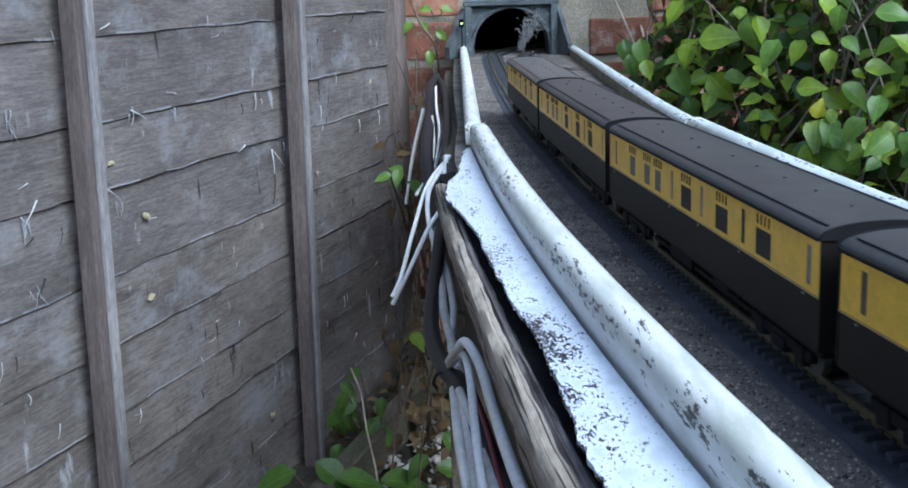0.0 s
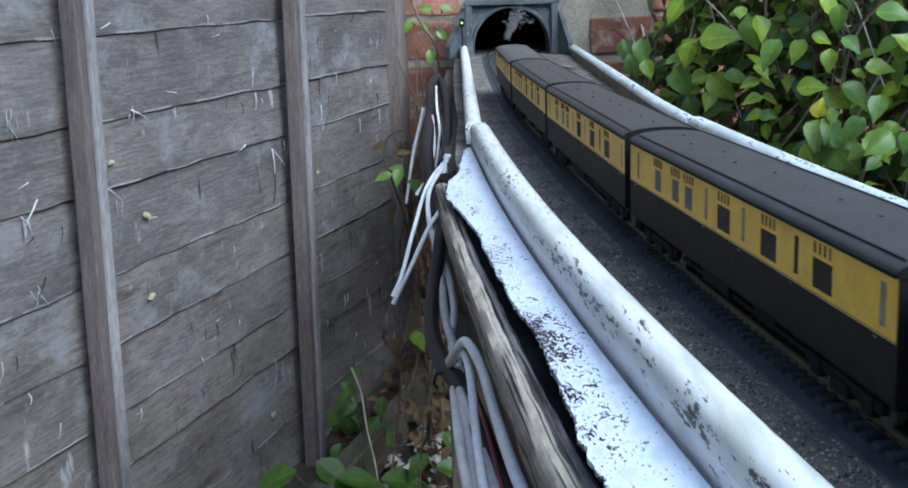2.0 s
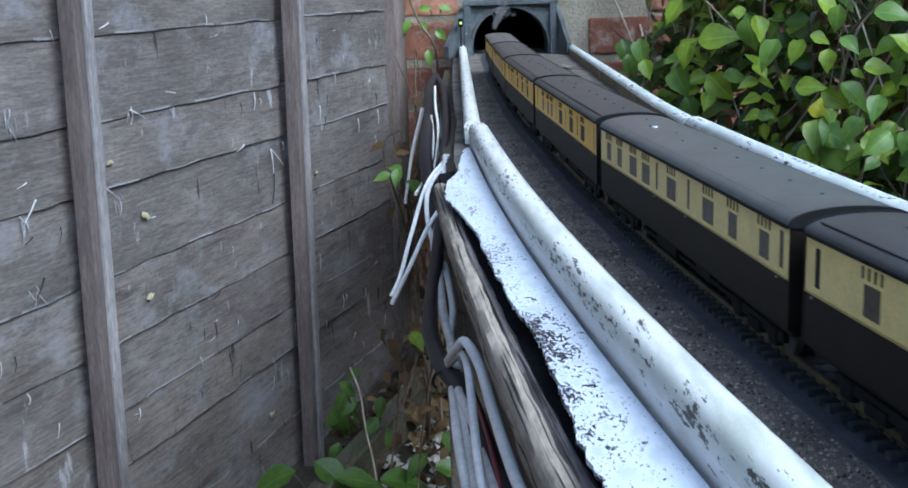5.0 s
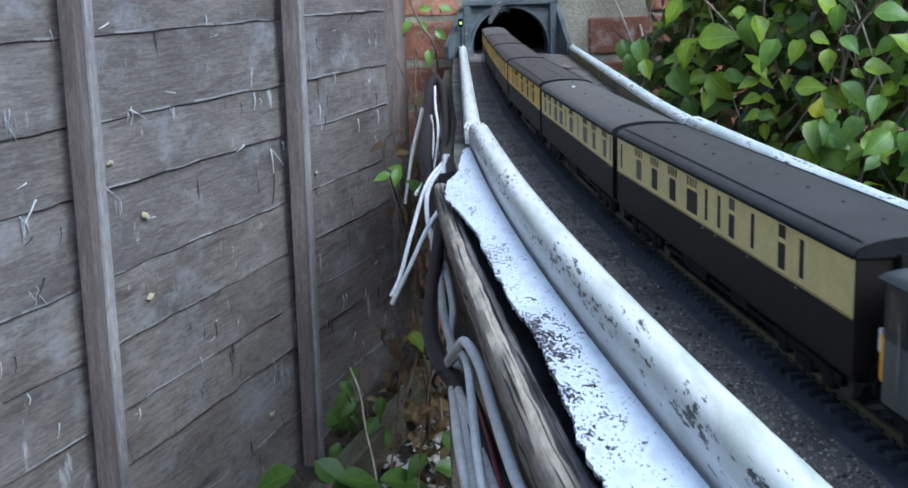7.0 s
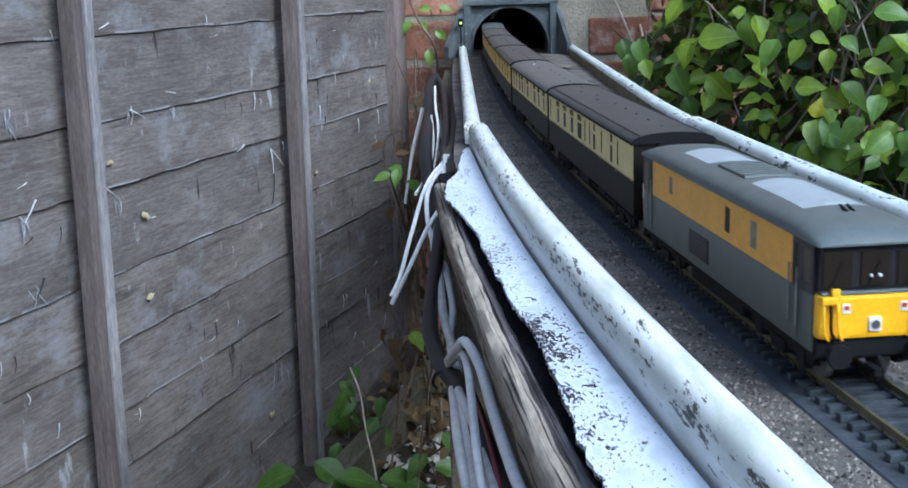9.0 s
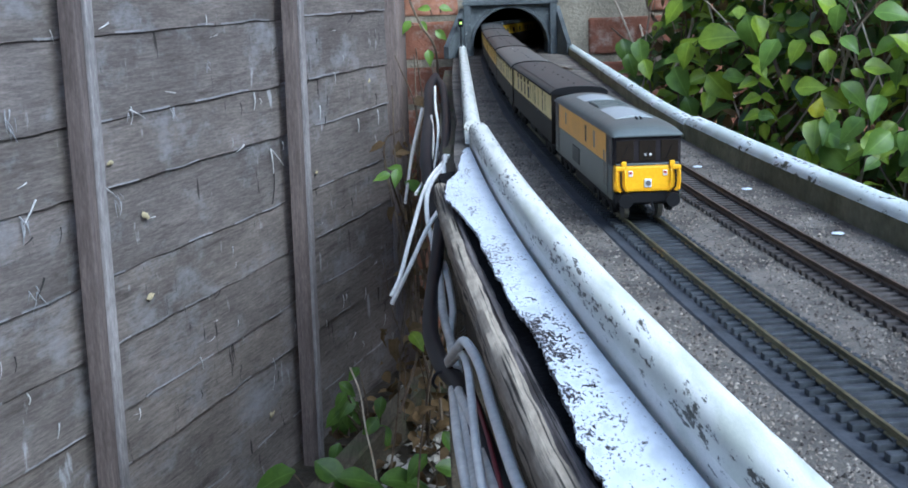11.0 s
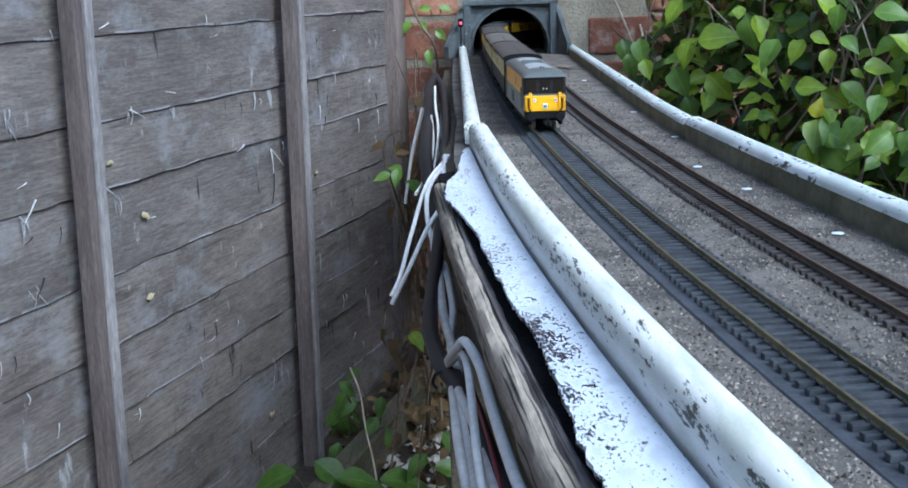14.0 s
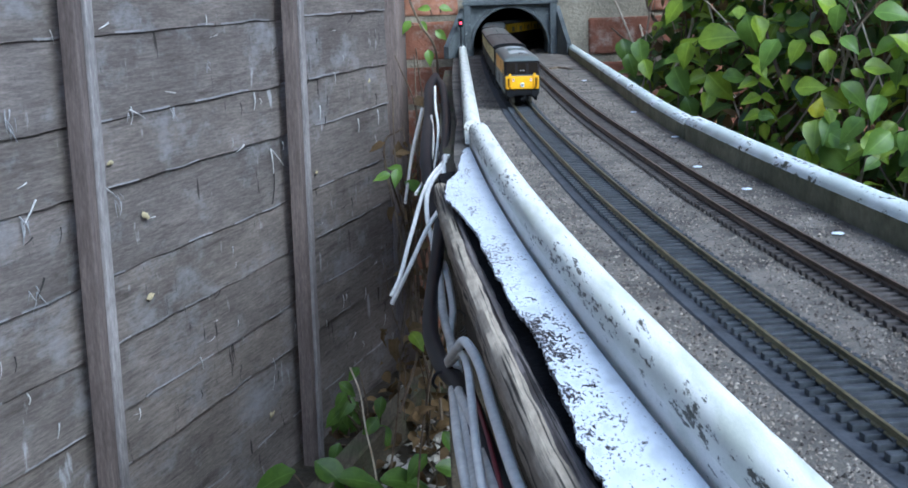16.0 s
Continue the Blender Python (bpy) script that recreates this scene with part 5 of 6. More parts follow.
    for k in range(8):
        m = facing((0.411 + 0.002 * k, 1.63, 0.0 - 0.022 * (k // 2)), (-0.1 + 0.5 * (k % 2), -0.7, 0.9), 80 * (1 if k % 2 else -1) + (100 if k < 2 else 0))
        shared("leaf", kinds[3], bush, m)
    return tagged(bush, "dense green leafy climber spreading over the brick wall", "climbing plant")


make_climber()


def make_low_plant(name, leaves, label, mat=LEAF_DEEP, stem_from=None):
    p = empty(name)
    for (x, y, z), n, sp, ln in leaves:
        me = leaf_mesh("leaf", mat, ln * 0.85, ln * 0.52, 0.3, 0.35, ln * 0.02)
        shared("leaf", me, p, facing((x, y, z), n, sp))
        bm = bmesh.new()
        foot = stem_from or (x + 0.01, y + 0.02, GROUND_Z)
        hose(bm, [foot, ((x + foot[0]) / 2 + 0.008, (y + foot[1]) / 2, (z + foot[2]) / 2 + 0.01), (x, y, z)], 0.0016, 6, 6, 0.6)
        part("stalk", bm, STEM, p)
    return tagged(p, label, "plant")


make_low_plant("weed", [((-0.2198, 1.479, -0.5), (-.1, -.5, .85), -70, .075), ((-0.189, 1.496, -0.4947), (.1, -.6, .8), 30, .07), ((-0.1585, 1.47, -0.5073), (.0, -.4, .9), 75, .07), ((-0.1022, 1.479, -0.5146), (0, -.4, .9), 80, .075), ((-0.133, 1.462, -0.523), (-.1, -.5, .8), 20, .06)],
               "broad-leaved green weed at the fence foot", LEAF_DEEP)
rw = random.Random(8)
make_low_plant("weed", [((-0.145 + rw.uniform(-.035, .035), 1.67 + rw.uniform(-.05, .05), -0.475 + rw.uniform(-.06, .06)), (rw.uniform(-.5, .3), -.7, .5), rw.uniform(-60, 60), rw.uniform(.028, .045)) for _ in range(16)],
               "small leafy green weed by the timber kerb", LEAF_DEEP, (-0.14, 1.69, GROUND_Z))
make_low_plant("seedling", [((-0.0665, 1.275, -0.0797), (.1, -.7, .6), -75, .022), ((-0.0574, 1.275, -0.0747), (.0, -.7, .6), -10, .024), ((-0.0484, 1.266, -0.0877), (.3, -.6, .8), 40, .034), ((-0.0544, 1.283, -0.0768), (0, -.6, .7), -120, .022)],
               "green leaves poking out beside the fence", LEAF_MID, (-0.065, 1.6, -0.3))
make_low_plant("ivy_sprig", [((-0.0663, 2.176, 0.0551), (-.1, -.9, .4), -40, .03), ((-0.0473, 2.176, 0.0541), (.1, -.9, .3), 30, .026), ((-0.0303, 2.176, 0.076), (0, -.8, .5), -100, .028), ((-0.0124, 2.176, 0.078), (0, -.8, .5), 80, .028), ((-0.0343, 2.125, 0.0058), (0, -.9, .4), 5, .032), ((-0.0203, 2.142, 0.0385), (0, -.9, .3), 50, .03)],
               "sprig of small leaves on the wall by the portal", LEAF_MID, (-0.02, 2.62, -0.05))
make_low_plant("seedling", [((-0.0558, 1.445, -0.306), (-.1, -.5, .8), 20, .034), ((-0.0456, 1.454, -0.3204), (.2, -.5, .8), 90, .025)], "yellow-green seedling in the gap", LEAF_FRESH, (-0.05, 1.74, GROUND_Z))
make_low_plant("weed", [((-0.0304, 1.462, -0.4915), (.1, -.5, .8), 60, .055), ((-0.0458, 1.488, -0.4863), (-.2, -.5, .8), -30, .05), ((-0.0202, 1.513, -0.4654), (.2, -.5, .7), 10, .045)], "dark green weed under the railway edge", LEAF_DEEP)

bm = bmesh.new()
hose(bm, [(-0.1545, 1.657, -0.4169), (-0.1384, 1.615, -0.4416), (-0.1295, 1.573, -0.4779), (-0.1154, 1.53, -0.5249), (-0.1106, 1.513, -0.591)], 0.0014, 6, 6)
tagged(part("dry_stalk", bm, STRAW), "bent dry grass stalk on the ground", "stalk")
bm = bmesh.new()
hose(bm, [(-0.0742, 2.21, 0.1124), (-0.0503, 2.176, 0.0541), (-0.0233, 2.167, 0.0084), (-0.0193, 2.184, -0.0616)], 0.0022, 7, 6)
tagged(part("wall_stem", bm, STEM), "thin dark stem against the brick wall", "stem")
bm = bmesh.new()
hose(bm, [(-0.0565, 1.488, -0.1267), (-0.0453, 1.598, -0.0821), (-0.0343, 1.7, -0.0477), (-0.0203, 1.785, -0.0284)], 0.0015, 6, 6)
tagged(part("dry_stalk", bm, STRAW), "pale dry stalk hanging by the cables", "stalk")


def make_kerb():
    bm = bmesh.new()
    ring = [(-0.016, 0.0), (0.016, 0.0), (0.016, 0.055), (0.013, 0.058), (-0.013, 0.058), (-0.016, 0.055)]
    sweep(bm, ring, [(-0.235 + k * 0.03, 1.3 + k * 0.1, GROUND_Z + 0.003 + 0.002 * k) for k in range(8)], wobble=0.001)
    return tagged(part("timber_kerb", bm, KERB), "mossy timber edging on the earth by the fence", "kerb")


make_kerb()


def make_litter():
    rng = random.Random(4)
    ps, ss = [], []
    for _ in range(260):
        y = rng.uniform(1.15, 2.2)
        x = rng.uniform(-0.12, 0.12) - (2.2 - y) * 0.12
        m = pose(x, y, GROUND_Z + 0.02 + rng.uniform(0, .03), rng.uniform(-50, 50), rng.uniform(-50, 50), rng.uniform(0, 360))
        ps.append(m)
        ss.append(rng.uniform(0.016, 0.042))
    return tagged(scatter("leaf_litter", LEAF_DEAD, ps, ss), "brown dead leaves lying on the dark earth", "leaf litter", kind="stuff")


make_litter()
for i, (x, y, z, s, r) in enumerate(((-0.0761, 1.488, -0.3257, .04, 10), (-0.0608, 1.504, -0.3206, .035, 100), (-0.0456, 1.479, -0.3411, .038, 200), (-0.0913, 1.513, -0.3207, .03, 300), (-0.0355, 1.462, -0.372, .034, 40), (-0.0508, 1.445, -0.4135, .03, 130), (-0.0303, 1.7, -0.0678, .03, 60), (-0.0304, 1.428, -0.4551, .032, 250))):
    me = leaf_mesh("dead_leaf", LEAF_DEAD, s * 0.75, s * 0.5, 0.6, 0.6, 0.003)
    ob = new("dead_leaf", me)
    ob.matrix_basis = facing((x, y, z), (math.sin(r), -0.6, 0.6), r)
    tagged(ob, "curled brown dead leaf caught on twigs", "dead leaf", "dead leaves in the gap")
bm = bmesh.new()
for pts in ([(-0.1023, 1.53, -0.5699), (-0.0814, 1.513, -0.4343), (-0.071, 1.496, -0.3206), (-0.0608, 1.488, -0.2692)], [(-0.0613, 1.479, -0.5806), (-0.0509, 1.462, -0.4655), (-0.0355, 1.454, -0.372), (-0.0202, 1.445, -0.3101)], [(-0.0761, 1.53, -0.3619), (-0.0609, 1.496, -0.3309), (-0.0304, 1.462, -0.341)]):
    hose(bm, pts, 0.0018, 6, 6, 0.5)
tagged(part("dead_twig", bm, STEM), "dead brown twig standing in the gap", "twig")


def make_pebbles():
    rng = np.random.default_rng(12)
    V, F = [], []
    oct_v = np.array([(1, 0, 0), (-1, 0, 0), (0, 1, 0), (0, -1, 0), (0, 0, 1), (0, 0, -1)], float)
    oct_f = [(0, 2, 4), (2, 1, 4), (1, 3, 4), (3, 0, 4), (2, 0, 5), (1, 2, 5), (3, 1, 5), (0, 3, 5)]
    n = 0
    for _ in range(500):
        y = rng.uniform(1.25, 2.1)
        x = rng.uniform(-0.09, 0.1) - (2.1 - y) * 0.12
        s = rng.uniform(0.003, 0.013)
        v = oct_v * s * rng.uniform(0.6, 1.2, (6, 3)) * (1, 1, 0.6)
        V.append(v + (x, y, GROUND_Z + 0.012 + rng.uniform(0, .006)))
        F += [tuple(k + n for k in f) for f in oct_f]
        n += 6
    me = bpy.data.meshes.new("pebbles")
    me.from_pydata(np.concatenate(V).tolist(), [], F)
    me.materials.append(PEBBLE)
    return tagged(new("pebbles", me), "small pale stones and chips on the earth", "pebbles", kind="stuff")


PEBBLE = surface("pale_pebble", (0.2, 0.18, 0.15), (0.5, 0.47, 0.42), 0.85, scale=40, fine=300)
make_pebbles()


def make_ballast_stones():
    """Fine ballast grains glued over the board, thinner towards the rails."""
    rng = np.random.default_rng(7)
    oct_v = np.array([(1, 0, 0), (-1, 0, 0), (0, 1, 0), (0, -1, 0), (0, 0, 1)], float)
    oct_f = [(0, 2, 4), (2, 1, 4), (1, 3, 4), (3, 0, 4)]
    V, F, n = [], [], 0
    for _ in range(42000):
        y = 0.2 + 1.6 * rng.random() ** 1.6
        s = rng.uniform(-0.046, 0.099)
        if -0.021 < s < 0.0165 or abs(s - SPACING) < 0.0075:
            continue
        r = rng.uniform(0.0003, 0.0008) if rng.random() < 0.96 else rng.uniform(0.0008, 0.0014)
        v = oct_v * r * rng.uniform(0.6, 1.3, (5, 3))
        V.append(v + (track_x(y) + s, y, BOARD_Z + 0.0002))
        F += [tuple(k + n for k in f) for f in oct_f]
        n += 5
    me = bpy.data.meshes.new("ballast_stones")
    me.from_pydata(np.concatenate(V).tolist(), [], F)
    me.materials.append(BALLAST_GRAIN)
    return tagged(new("ballast_stones", me), "fine grey-brown ballast grains over the baseboard", "ballast", kind="stuff")


def grain_material():
    m, nt, b = shader("ballast_grain", 0.9, 0, 0.2)
    geo = nt.nodes.new("ShaderNodeNewGeometry")
    col = ramp(nt, geo.outputs["Random Per Island"], [(0.0, (0.04, 0.034, 0.03)), (0.4, (0.14, 0.12, 0.105)), (0.85, (0.25, 0.218, 0.183)), (1.0, (0.34, 0.305, 0.26))])
    nt.links.new(col, b.inputs["Base Color"])
    return m


BALLAST_GRAIN = grain_material()
make_ballast_stones()
for x, y in ((.93, .78), (1.04, .56), (1.0, .69), (1.2, 1.125), (1.18, .936), (1.19, 1.507)):
    bm = bmesh.new()
    bmesh.ops.create_icosphere(bm, subdivisions=2, radius=1.0, matrix=Matrix.Diagonal((0.0032, 0.0028, 0.0007, 1)))
    ob = part("paint_flake", bm, LEDGE, smooth=True)
    ob.location = (track_x(y) + 0.083 * x, y, BOARD_Z + 0.0009)
    tagged(ob, "white flake of paint lying on the ballast", "paint flake", "paint flakes on the ballast")

for pts in ([(track_x(1.73) + 0.074, 1.73), (track_x(1.74) + 0.088, 1.742), (track_x(1.7) + 0.104, 1.7)], [(track_x(1.75) + 0.096, 1.75), (track_x(1.71) + 0.1, 1.71)]):
    bm = bmesh.new()
    hose(bm, [(x, y, BOARD_Z + 0.0016) for x, y in pts], 0.0013, 6, 4, 0.6)
    tagged(part("fallen_twig", bm, STEM), "short dark twig lying on the ballast", "twig", "twigs on the ballast")


def make_dead_vine():
    """Dry stems and curled leaves that fill the gap between the fence and the railway."""
    vine = empty("dead_vine")
    rng = random.Random(33)
    for _ in range(46):
        x, y = rng.uniform(-0.085, -0.005), rng.uniform(1.5, 2.1)
        z = rng.uniform(-0.5, -0.3)
        bm = bmesh.new()
        hose(bm, [(x + rng.gauss(0, .012), y + rng.gauss(0, .02), z + k * rng.uniform(0.06, 0.12)) for k in range(4)], rng.uniform(0.0008, 0.0024), 6, 5, 0.5)
        part("stem", bm, STEM, vine)
    ps = [facing((rng.uniform(-0.085, 0.0), rng.uniform(1.5, 2.12), -0.55 + 0.5 * rng.random() ** 1.3), (rng.gauss(-.2, .5), -.6, rng.gauss(.3, .5)), rng.uniform(0, 360)) for _ in range(150)]
    scatter("dead_leaves", LEAF_DEAD, ps, [rng.uniform(0.01, 0.026) for _ in ps], vine)
    return tagged(vine, "tangle of dry brown stems and dead leaves", "dead plant")


make_dead_vine()


# ---------------- cables ----------------
CABLE_WHITE = plain("white_cable", (0.9, 0.88, 0.83), 0.4, vary=0.12, scale=40)
CABLE_GREY = plain("weathered_grey_cable", (0.8, 0.76, 0.69), 0.5, vary=0.25, scale=40)
CONDUIT = plain("black_conduit", (0.02, 0.02, 0.024), 0.5, spec=0.25, vary=0.3, scale=40)
CABLE_RED = plain("red_cable", (0.22, 0.022, 0.035), 0.45)


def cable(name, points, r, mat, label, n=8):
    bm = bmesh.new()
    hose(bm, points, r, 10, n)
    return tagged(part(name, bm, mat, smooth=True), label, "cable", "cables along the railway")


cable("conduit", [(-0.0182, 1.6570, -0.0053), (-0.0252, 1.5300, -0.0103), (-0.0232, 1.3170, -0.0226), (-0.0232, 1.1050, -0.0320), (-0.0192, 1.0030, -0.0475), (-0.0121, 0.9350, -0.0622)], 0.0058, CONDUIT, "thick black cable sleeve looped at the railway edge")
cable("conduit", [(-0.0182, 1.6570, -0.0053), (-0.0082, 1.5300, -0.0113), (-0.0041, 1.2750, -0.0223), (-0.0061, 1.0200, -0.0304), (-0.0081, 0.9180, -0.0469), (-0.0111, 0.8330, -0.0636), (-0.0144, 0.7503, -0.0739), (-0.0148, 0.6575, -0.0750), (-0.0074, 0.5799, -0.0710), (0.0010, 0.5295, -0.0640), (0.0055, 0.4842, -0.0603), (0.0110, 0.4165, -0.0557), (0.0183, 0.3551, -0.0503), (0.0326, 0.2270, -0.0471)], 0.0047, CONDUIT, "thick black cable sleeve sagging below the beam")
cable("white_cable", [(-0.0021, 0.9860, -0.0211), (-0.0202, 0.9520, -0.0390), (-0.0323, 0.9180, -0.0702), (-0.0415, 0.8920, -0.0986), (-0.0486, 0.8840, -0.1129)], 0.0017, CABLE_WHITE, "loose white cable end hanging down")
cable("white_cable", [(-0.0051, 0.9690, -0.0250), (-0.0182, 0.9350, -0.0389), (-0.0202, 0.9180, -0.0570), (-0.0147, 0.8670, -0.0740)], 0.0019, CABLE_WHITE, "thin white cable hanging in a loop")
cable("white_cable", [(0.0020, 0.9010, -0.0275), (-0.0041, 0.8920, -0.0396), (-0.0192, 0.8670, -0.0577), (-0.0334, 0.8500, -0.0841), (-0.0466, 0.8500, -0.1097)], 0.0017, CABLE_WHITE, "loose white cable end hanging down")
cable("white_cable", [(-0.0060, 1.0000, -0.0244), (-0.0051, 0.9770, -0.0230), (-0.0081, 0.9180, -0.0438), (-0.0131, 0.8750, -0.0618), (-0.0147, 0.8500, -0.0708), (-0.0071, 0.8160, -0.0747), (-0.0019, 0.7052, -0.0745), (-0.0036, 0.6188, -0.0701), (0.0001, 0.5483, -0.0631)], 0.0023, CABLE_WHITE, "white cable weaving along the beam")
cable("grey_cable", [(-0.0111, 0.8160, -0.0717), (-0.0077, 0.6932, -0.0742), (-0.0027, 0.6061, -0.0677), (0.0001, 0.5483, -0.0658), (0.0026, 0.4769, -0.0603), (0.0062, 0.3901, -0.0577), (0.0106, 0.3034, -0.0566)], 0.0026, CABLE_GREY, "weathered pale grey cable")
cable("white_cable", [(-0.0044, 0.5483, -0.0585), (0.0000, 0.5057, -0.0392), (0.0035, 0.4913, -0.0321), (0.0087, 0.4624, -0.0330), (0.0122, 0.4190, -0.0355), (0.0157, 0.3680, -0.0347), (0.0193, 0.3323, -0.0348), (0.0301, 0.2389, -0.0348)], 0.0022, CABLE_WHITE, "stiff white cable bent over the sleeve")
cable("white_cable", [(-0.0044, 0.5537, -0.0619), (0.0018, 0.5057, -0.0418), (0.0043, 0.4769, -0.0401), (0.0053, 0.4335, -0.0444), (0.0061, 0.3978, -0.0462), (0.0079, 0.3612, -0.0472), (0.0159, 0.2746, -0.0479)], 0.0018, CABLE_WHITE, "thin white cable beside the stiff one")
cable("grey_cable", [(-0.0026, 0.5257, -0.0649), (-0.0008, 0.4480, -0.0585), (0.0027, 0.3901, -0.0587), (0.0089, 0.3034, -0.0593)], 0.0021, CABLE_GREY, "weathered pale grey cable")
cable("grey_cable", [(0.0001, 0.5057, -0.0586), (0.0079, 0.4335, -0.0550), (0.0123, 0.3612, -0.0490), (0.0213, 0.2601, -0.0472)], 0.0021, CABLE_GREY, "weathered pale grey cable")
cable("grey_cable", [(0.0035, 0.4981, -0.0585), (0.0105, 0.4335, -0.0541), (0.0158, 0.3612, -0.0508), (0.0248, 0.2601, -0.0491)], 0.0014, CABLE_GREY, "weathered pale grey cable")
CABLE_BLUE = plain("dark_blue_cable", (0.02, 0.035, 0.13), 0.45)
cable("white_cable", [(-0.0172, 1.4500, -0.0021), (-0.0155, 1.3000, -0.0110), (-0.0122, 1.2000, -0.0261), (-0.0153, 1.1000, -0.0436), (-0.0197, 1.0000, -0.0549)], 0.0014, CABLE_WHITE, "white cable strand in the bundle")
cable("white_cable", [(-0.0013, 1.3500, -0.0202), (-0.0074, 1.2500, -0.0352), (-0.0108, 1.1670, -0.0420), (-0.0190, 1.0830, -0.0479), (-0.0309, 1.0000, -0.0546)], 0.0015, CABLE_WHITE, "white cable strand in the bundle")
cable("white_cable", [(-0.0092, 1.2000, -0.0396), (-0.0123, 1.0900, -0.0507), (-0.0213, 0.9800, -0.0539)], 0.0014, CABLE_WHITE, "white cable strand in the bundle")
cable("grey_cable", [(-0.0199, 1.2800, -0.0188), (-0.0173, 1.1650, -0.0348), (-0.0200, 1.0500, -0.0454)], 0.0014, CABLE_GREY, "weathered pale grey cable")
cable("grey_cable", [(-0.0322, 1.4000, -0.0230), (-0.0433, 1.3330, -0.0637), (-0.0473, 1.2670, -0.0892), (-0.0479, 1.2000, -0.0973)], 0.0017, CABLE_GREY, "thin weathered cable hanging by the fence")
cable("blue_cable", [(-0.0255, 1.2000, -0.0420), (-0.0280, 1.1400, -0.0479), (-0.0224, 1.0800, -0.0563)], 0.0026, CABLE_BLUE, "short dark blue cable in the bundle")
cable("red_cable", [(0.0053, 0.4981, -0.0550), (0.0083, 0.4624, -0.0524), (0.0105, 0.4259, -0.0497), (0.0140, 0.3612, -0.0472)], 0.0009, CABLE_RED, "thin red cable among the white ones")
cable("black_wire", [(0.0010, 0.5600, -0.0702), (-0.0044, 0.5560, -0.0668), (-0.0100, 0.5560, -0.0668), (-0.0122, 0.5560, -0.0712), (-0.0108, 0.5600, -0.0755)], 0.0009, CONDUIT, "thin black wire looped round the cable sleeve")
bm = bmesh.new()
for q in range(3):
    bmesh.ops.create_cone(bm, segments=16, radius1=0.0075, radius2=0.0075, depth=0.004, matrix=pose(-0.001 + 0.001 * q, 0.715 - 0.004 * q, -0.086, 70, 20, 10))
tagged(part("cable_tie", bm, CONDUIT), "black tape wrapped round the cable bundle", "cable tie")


# ---------------- signal and cobweb ----------------
def glow(name, col, power):
    m, nt, b = shader(name, 0.3)
    b.inputs["Base Color"].default_value = (*col, 1)
    b.inputs["Emission Color"].default_value = (*col, 1)
    b.inputs["Emission Strength"].default_value = power
    return m


def make_signal():
    """A signal head on a post: a dark drum, green on one side and red on the other, turns to show its colour."""
    s = empty("signal", pose(0.0225, 2.08, 0))
    bm = bmesh.new()
    rod(bm, (0, 0, -0.004), (0, 0, 0.046), 0.0012)
    box(bm, (0.006, 0.006, 0.003), (0, 0, -0.003), 0.0005)
    part("post", bm, BLACK, s)
    bm = bmesh.new()
    box(bm, (0.0085, 0.002, 0.014), (0, 0.0065, 0.0528), 0.0012)
    box(bm, (0.0075, 0.013, 0.0012), (0, 0.0, 0.0595), 0.0004)
    part("hood", bm, BLACK, s)
    bm = bmesh.new()
    rod(bm, (0, 0, -0.0058), (0, 0, 0.0058), 0.0034, sides=16)
    drum = part("drum", bm, BLACK, s)
    drum.location = (0, 0, 0.0528)
    for side, mt in ((-1, glow("green_lens", (0.55, 0.8, 0.1), 0.9)), (1, glow("red_lens_light", (1.0, 0.04, 0.07), 2.5))):
        bm = bmesh.new()
        bmesh.ops.create_icosphere(bm, subdivisions=2, radius=0.002, matrix=pose(0, side * 0.0034, 0) @ Matrix.Diagonal((1, 0.5, 1, 1)))
        part("lens", bm, mt, drum, smooth=True)
    tagged(s, "small black colour-light signal post beside the tunnel", "signal")
    return drum


SIGNAL_DRUM = make_signal()
WEB = plain("dusty_cobweb", (0.2, 0.193, 0.186), 0.9, vary=0.4, scale=200)


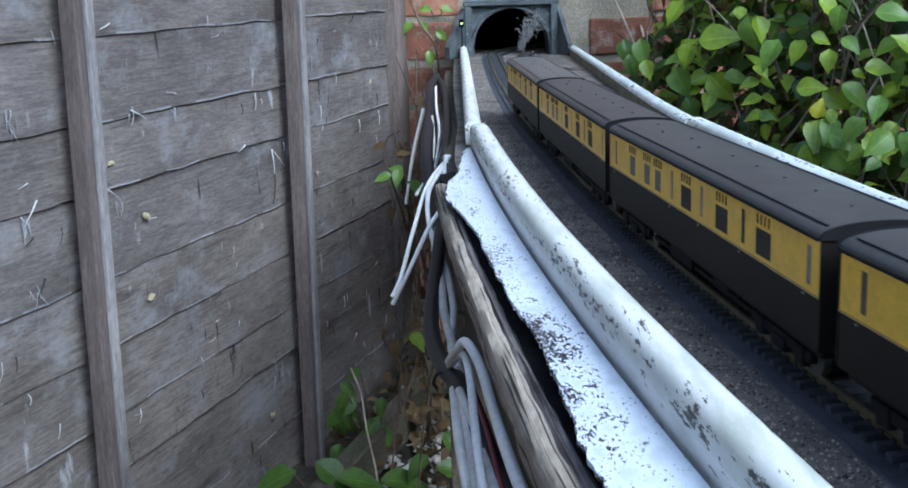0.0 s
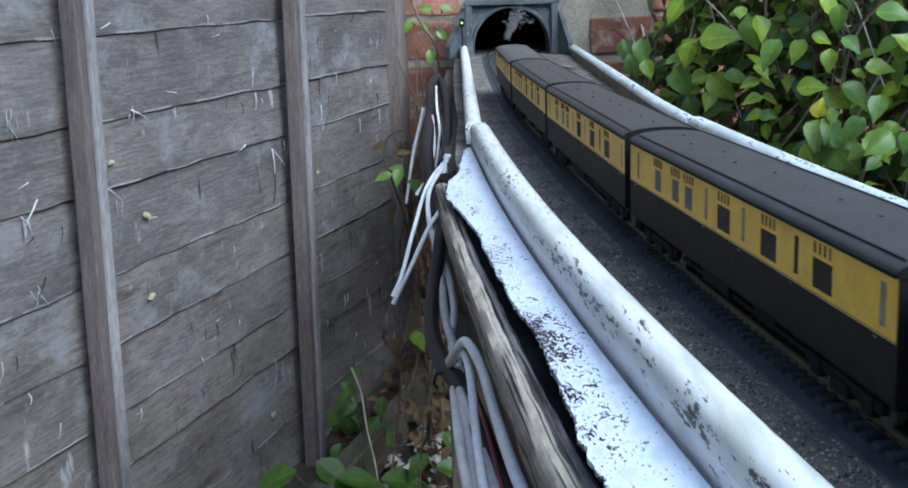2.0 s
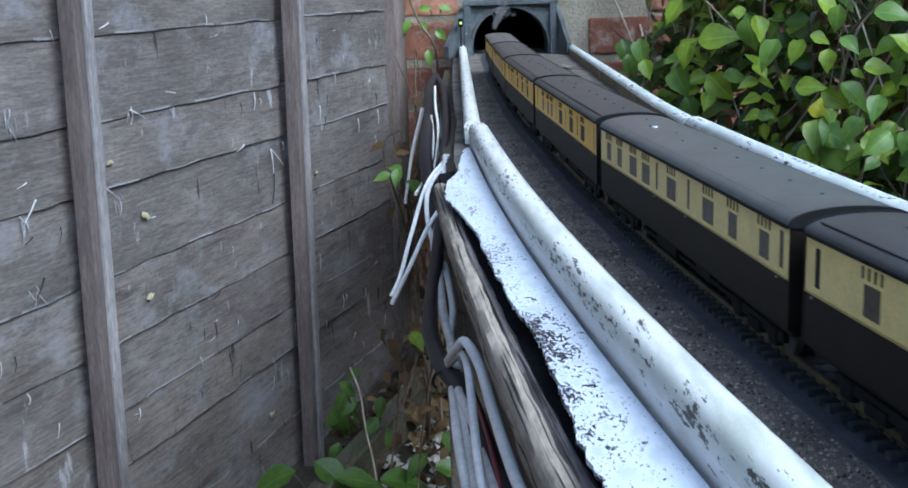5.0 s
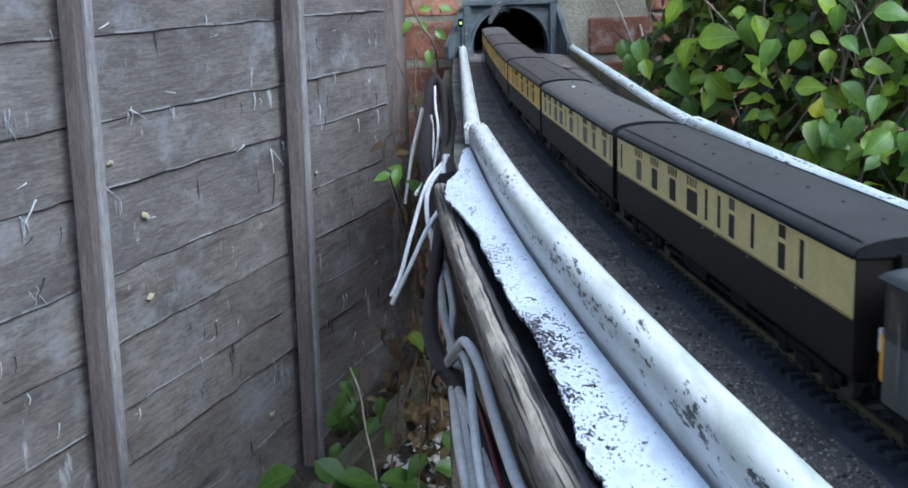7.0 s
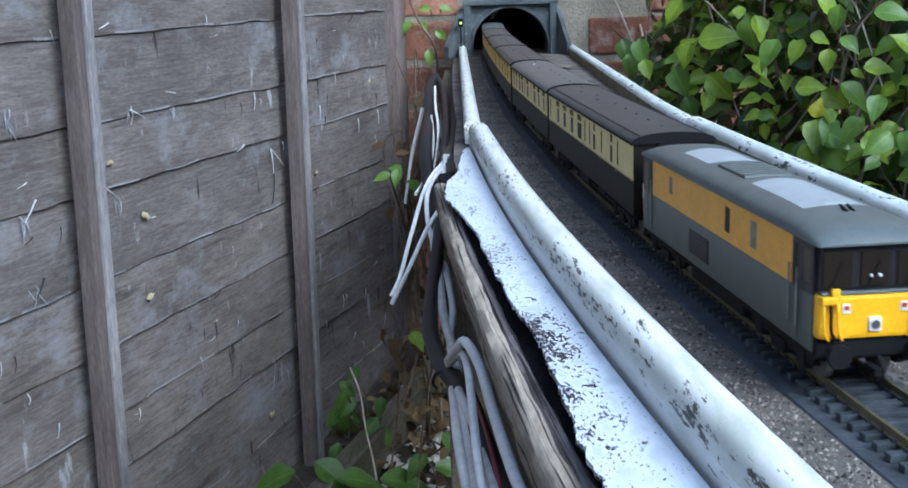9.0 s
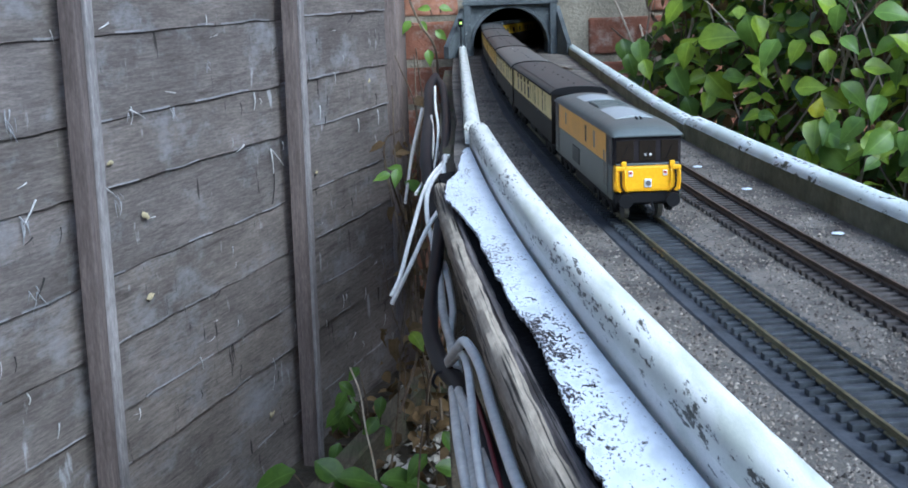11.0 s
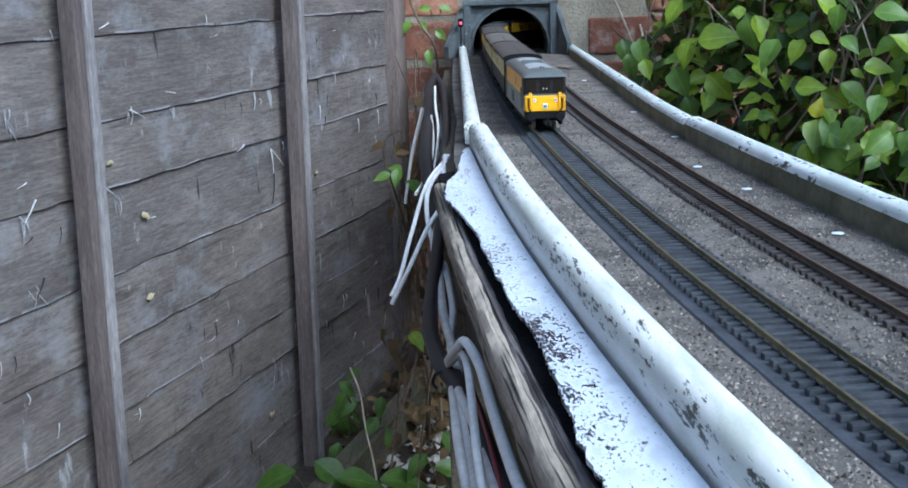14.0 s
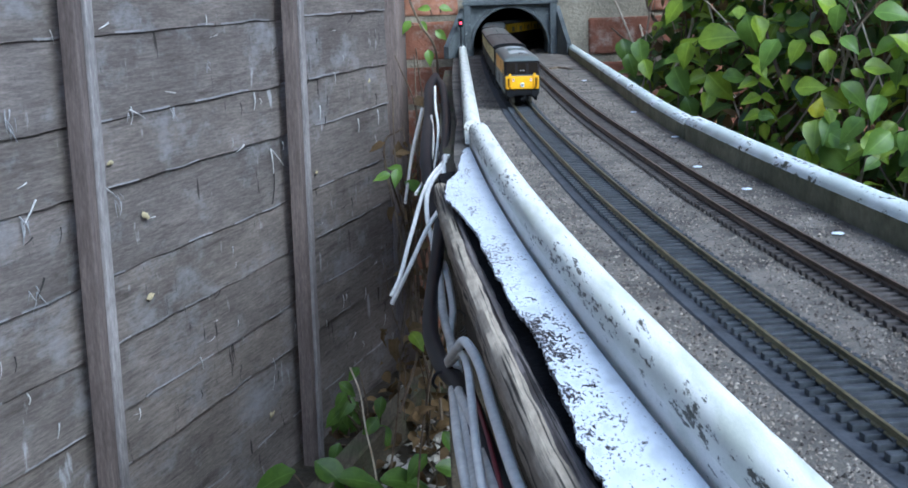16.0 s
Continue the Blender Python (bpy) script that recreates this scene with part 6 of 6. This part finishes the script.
def make_cobweb():
    """A dusty tuft of cobweb caught on the end of the last coach: matted threads drawn up and back from the roof."""
    rng = random.Random(14)
    bm = bmesh.new()
    # a thin tail rising from the roof end into a fluffy, uneven head
    for i in range(300):
        t = rng.random() ** 0.6
        wide = 0.0008 + 0.0062 * max(0.0, t - 0.25) ** 1.2
        c = Vector((-0.006 + 0.004 * t + 0.012 * t * t, 0.002 + 0.012 * t, 0.001 + 0.03 * t)) + Vector((rng.gauss(0, wide), rng.gauss(0, wide), rng.gauss(0, wide)))
        pts = [c + Vector((rng.gauss(0, .0016), rng.gauss(0, .0016), rng.gauss(0, .0016))) for _ in range(3)]
        hose(bm, pts, rng.uniform(0.00012, 0.00038), 4, 3)
    return tagged(part("cobweb", bm, WEB), "dusty grey tuft of cobweb caught on the coach end", "cobweb")


COBWEB = make_cobweb()

# ---------------- what moves ----------------
# the place of the joint between the first two coaches, in metres from the camera
JOINT = [(0.0, -.2205), (0.5, -.1655), (1.0, -.109), (1.5, -.0525), (2.0, .004), (2.5, .0585), (3.0, .1125), (3.5, .1675), (4.0, .2225), (4.2, .2445), (5.2, .360), (6.3, .4865),
         (6.5, .5095), (7.0, .565), (7.5, .620), (8.0, .677), (8.5, .7345), (9.0, .793), (9.2, .817), (10.2, .944), (11.3, 1.083), (11.5, 1.1095), (12.0, 1.177), (12.5, 1.243), (13.0, 1.308),
         (13.5, 1.370), (14.0, 1.430), (14.5, 1.4865), (15.0, 1.5415), (15.5, 1.592), (16.0, 1.642)]


def car_pose(s, half):
    """A car stands with its two bogies on the line."""
    a, _ = on_line(s - half)
    b, _ = on_line(s + half)
    d = b - a
    m = (a + b) / 2
    return pose(m.x, m.y, 0.0, 0, 0, math.degrees(math.atan2(-d.x, d.y)))


def motions():
    for k, car in enumerate(CARS):
        walk(car, [(t, car_pose(run_at(y) + (k - 0.5) * PITCH_CAR, 0.092)) for t, y in JOINT])
    walk(COBWEB, [(t, car_pose(run_at(y) + 5 * PITCH_CAR - 0.004, 0.01) @ pose(0, 0, 0.0525)) for t, y in JOINT])
    # the signal's drum turns from green to red once the engine has passed
    walk(SIGNAL_DRUM, [(t, pose(0, 0, 0.0528, 0, 0, a)) for t, a in ((0.0, 0), (12.9, 0), (12.97, 60), (13.03, 120), (13.1, 180), (16.0, 180))])
    walk(LOCO, [(t, car_pose(run_at(y) - PITCH_CAR - 0.1017, 0.060)) for t, y in JOINT])


motions()
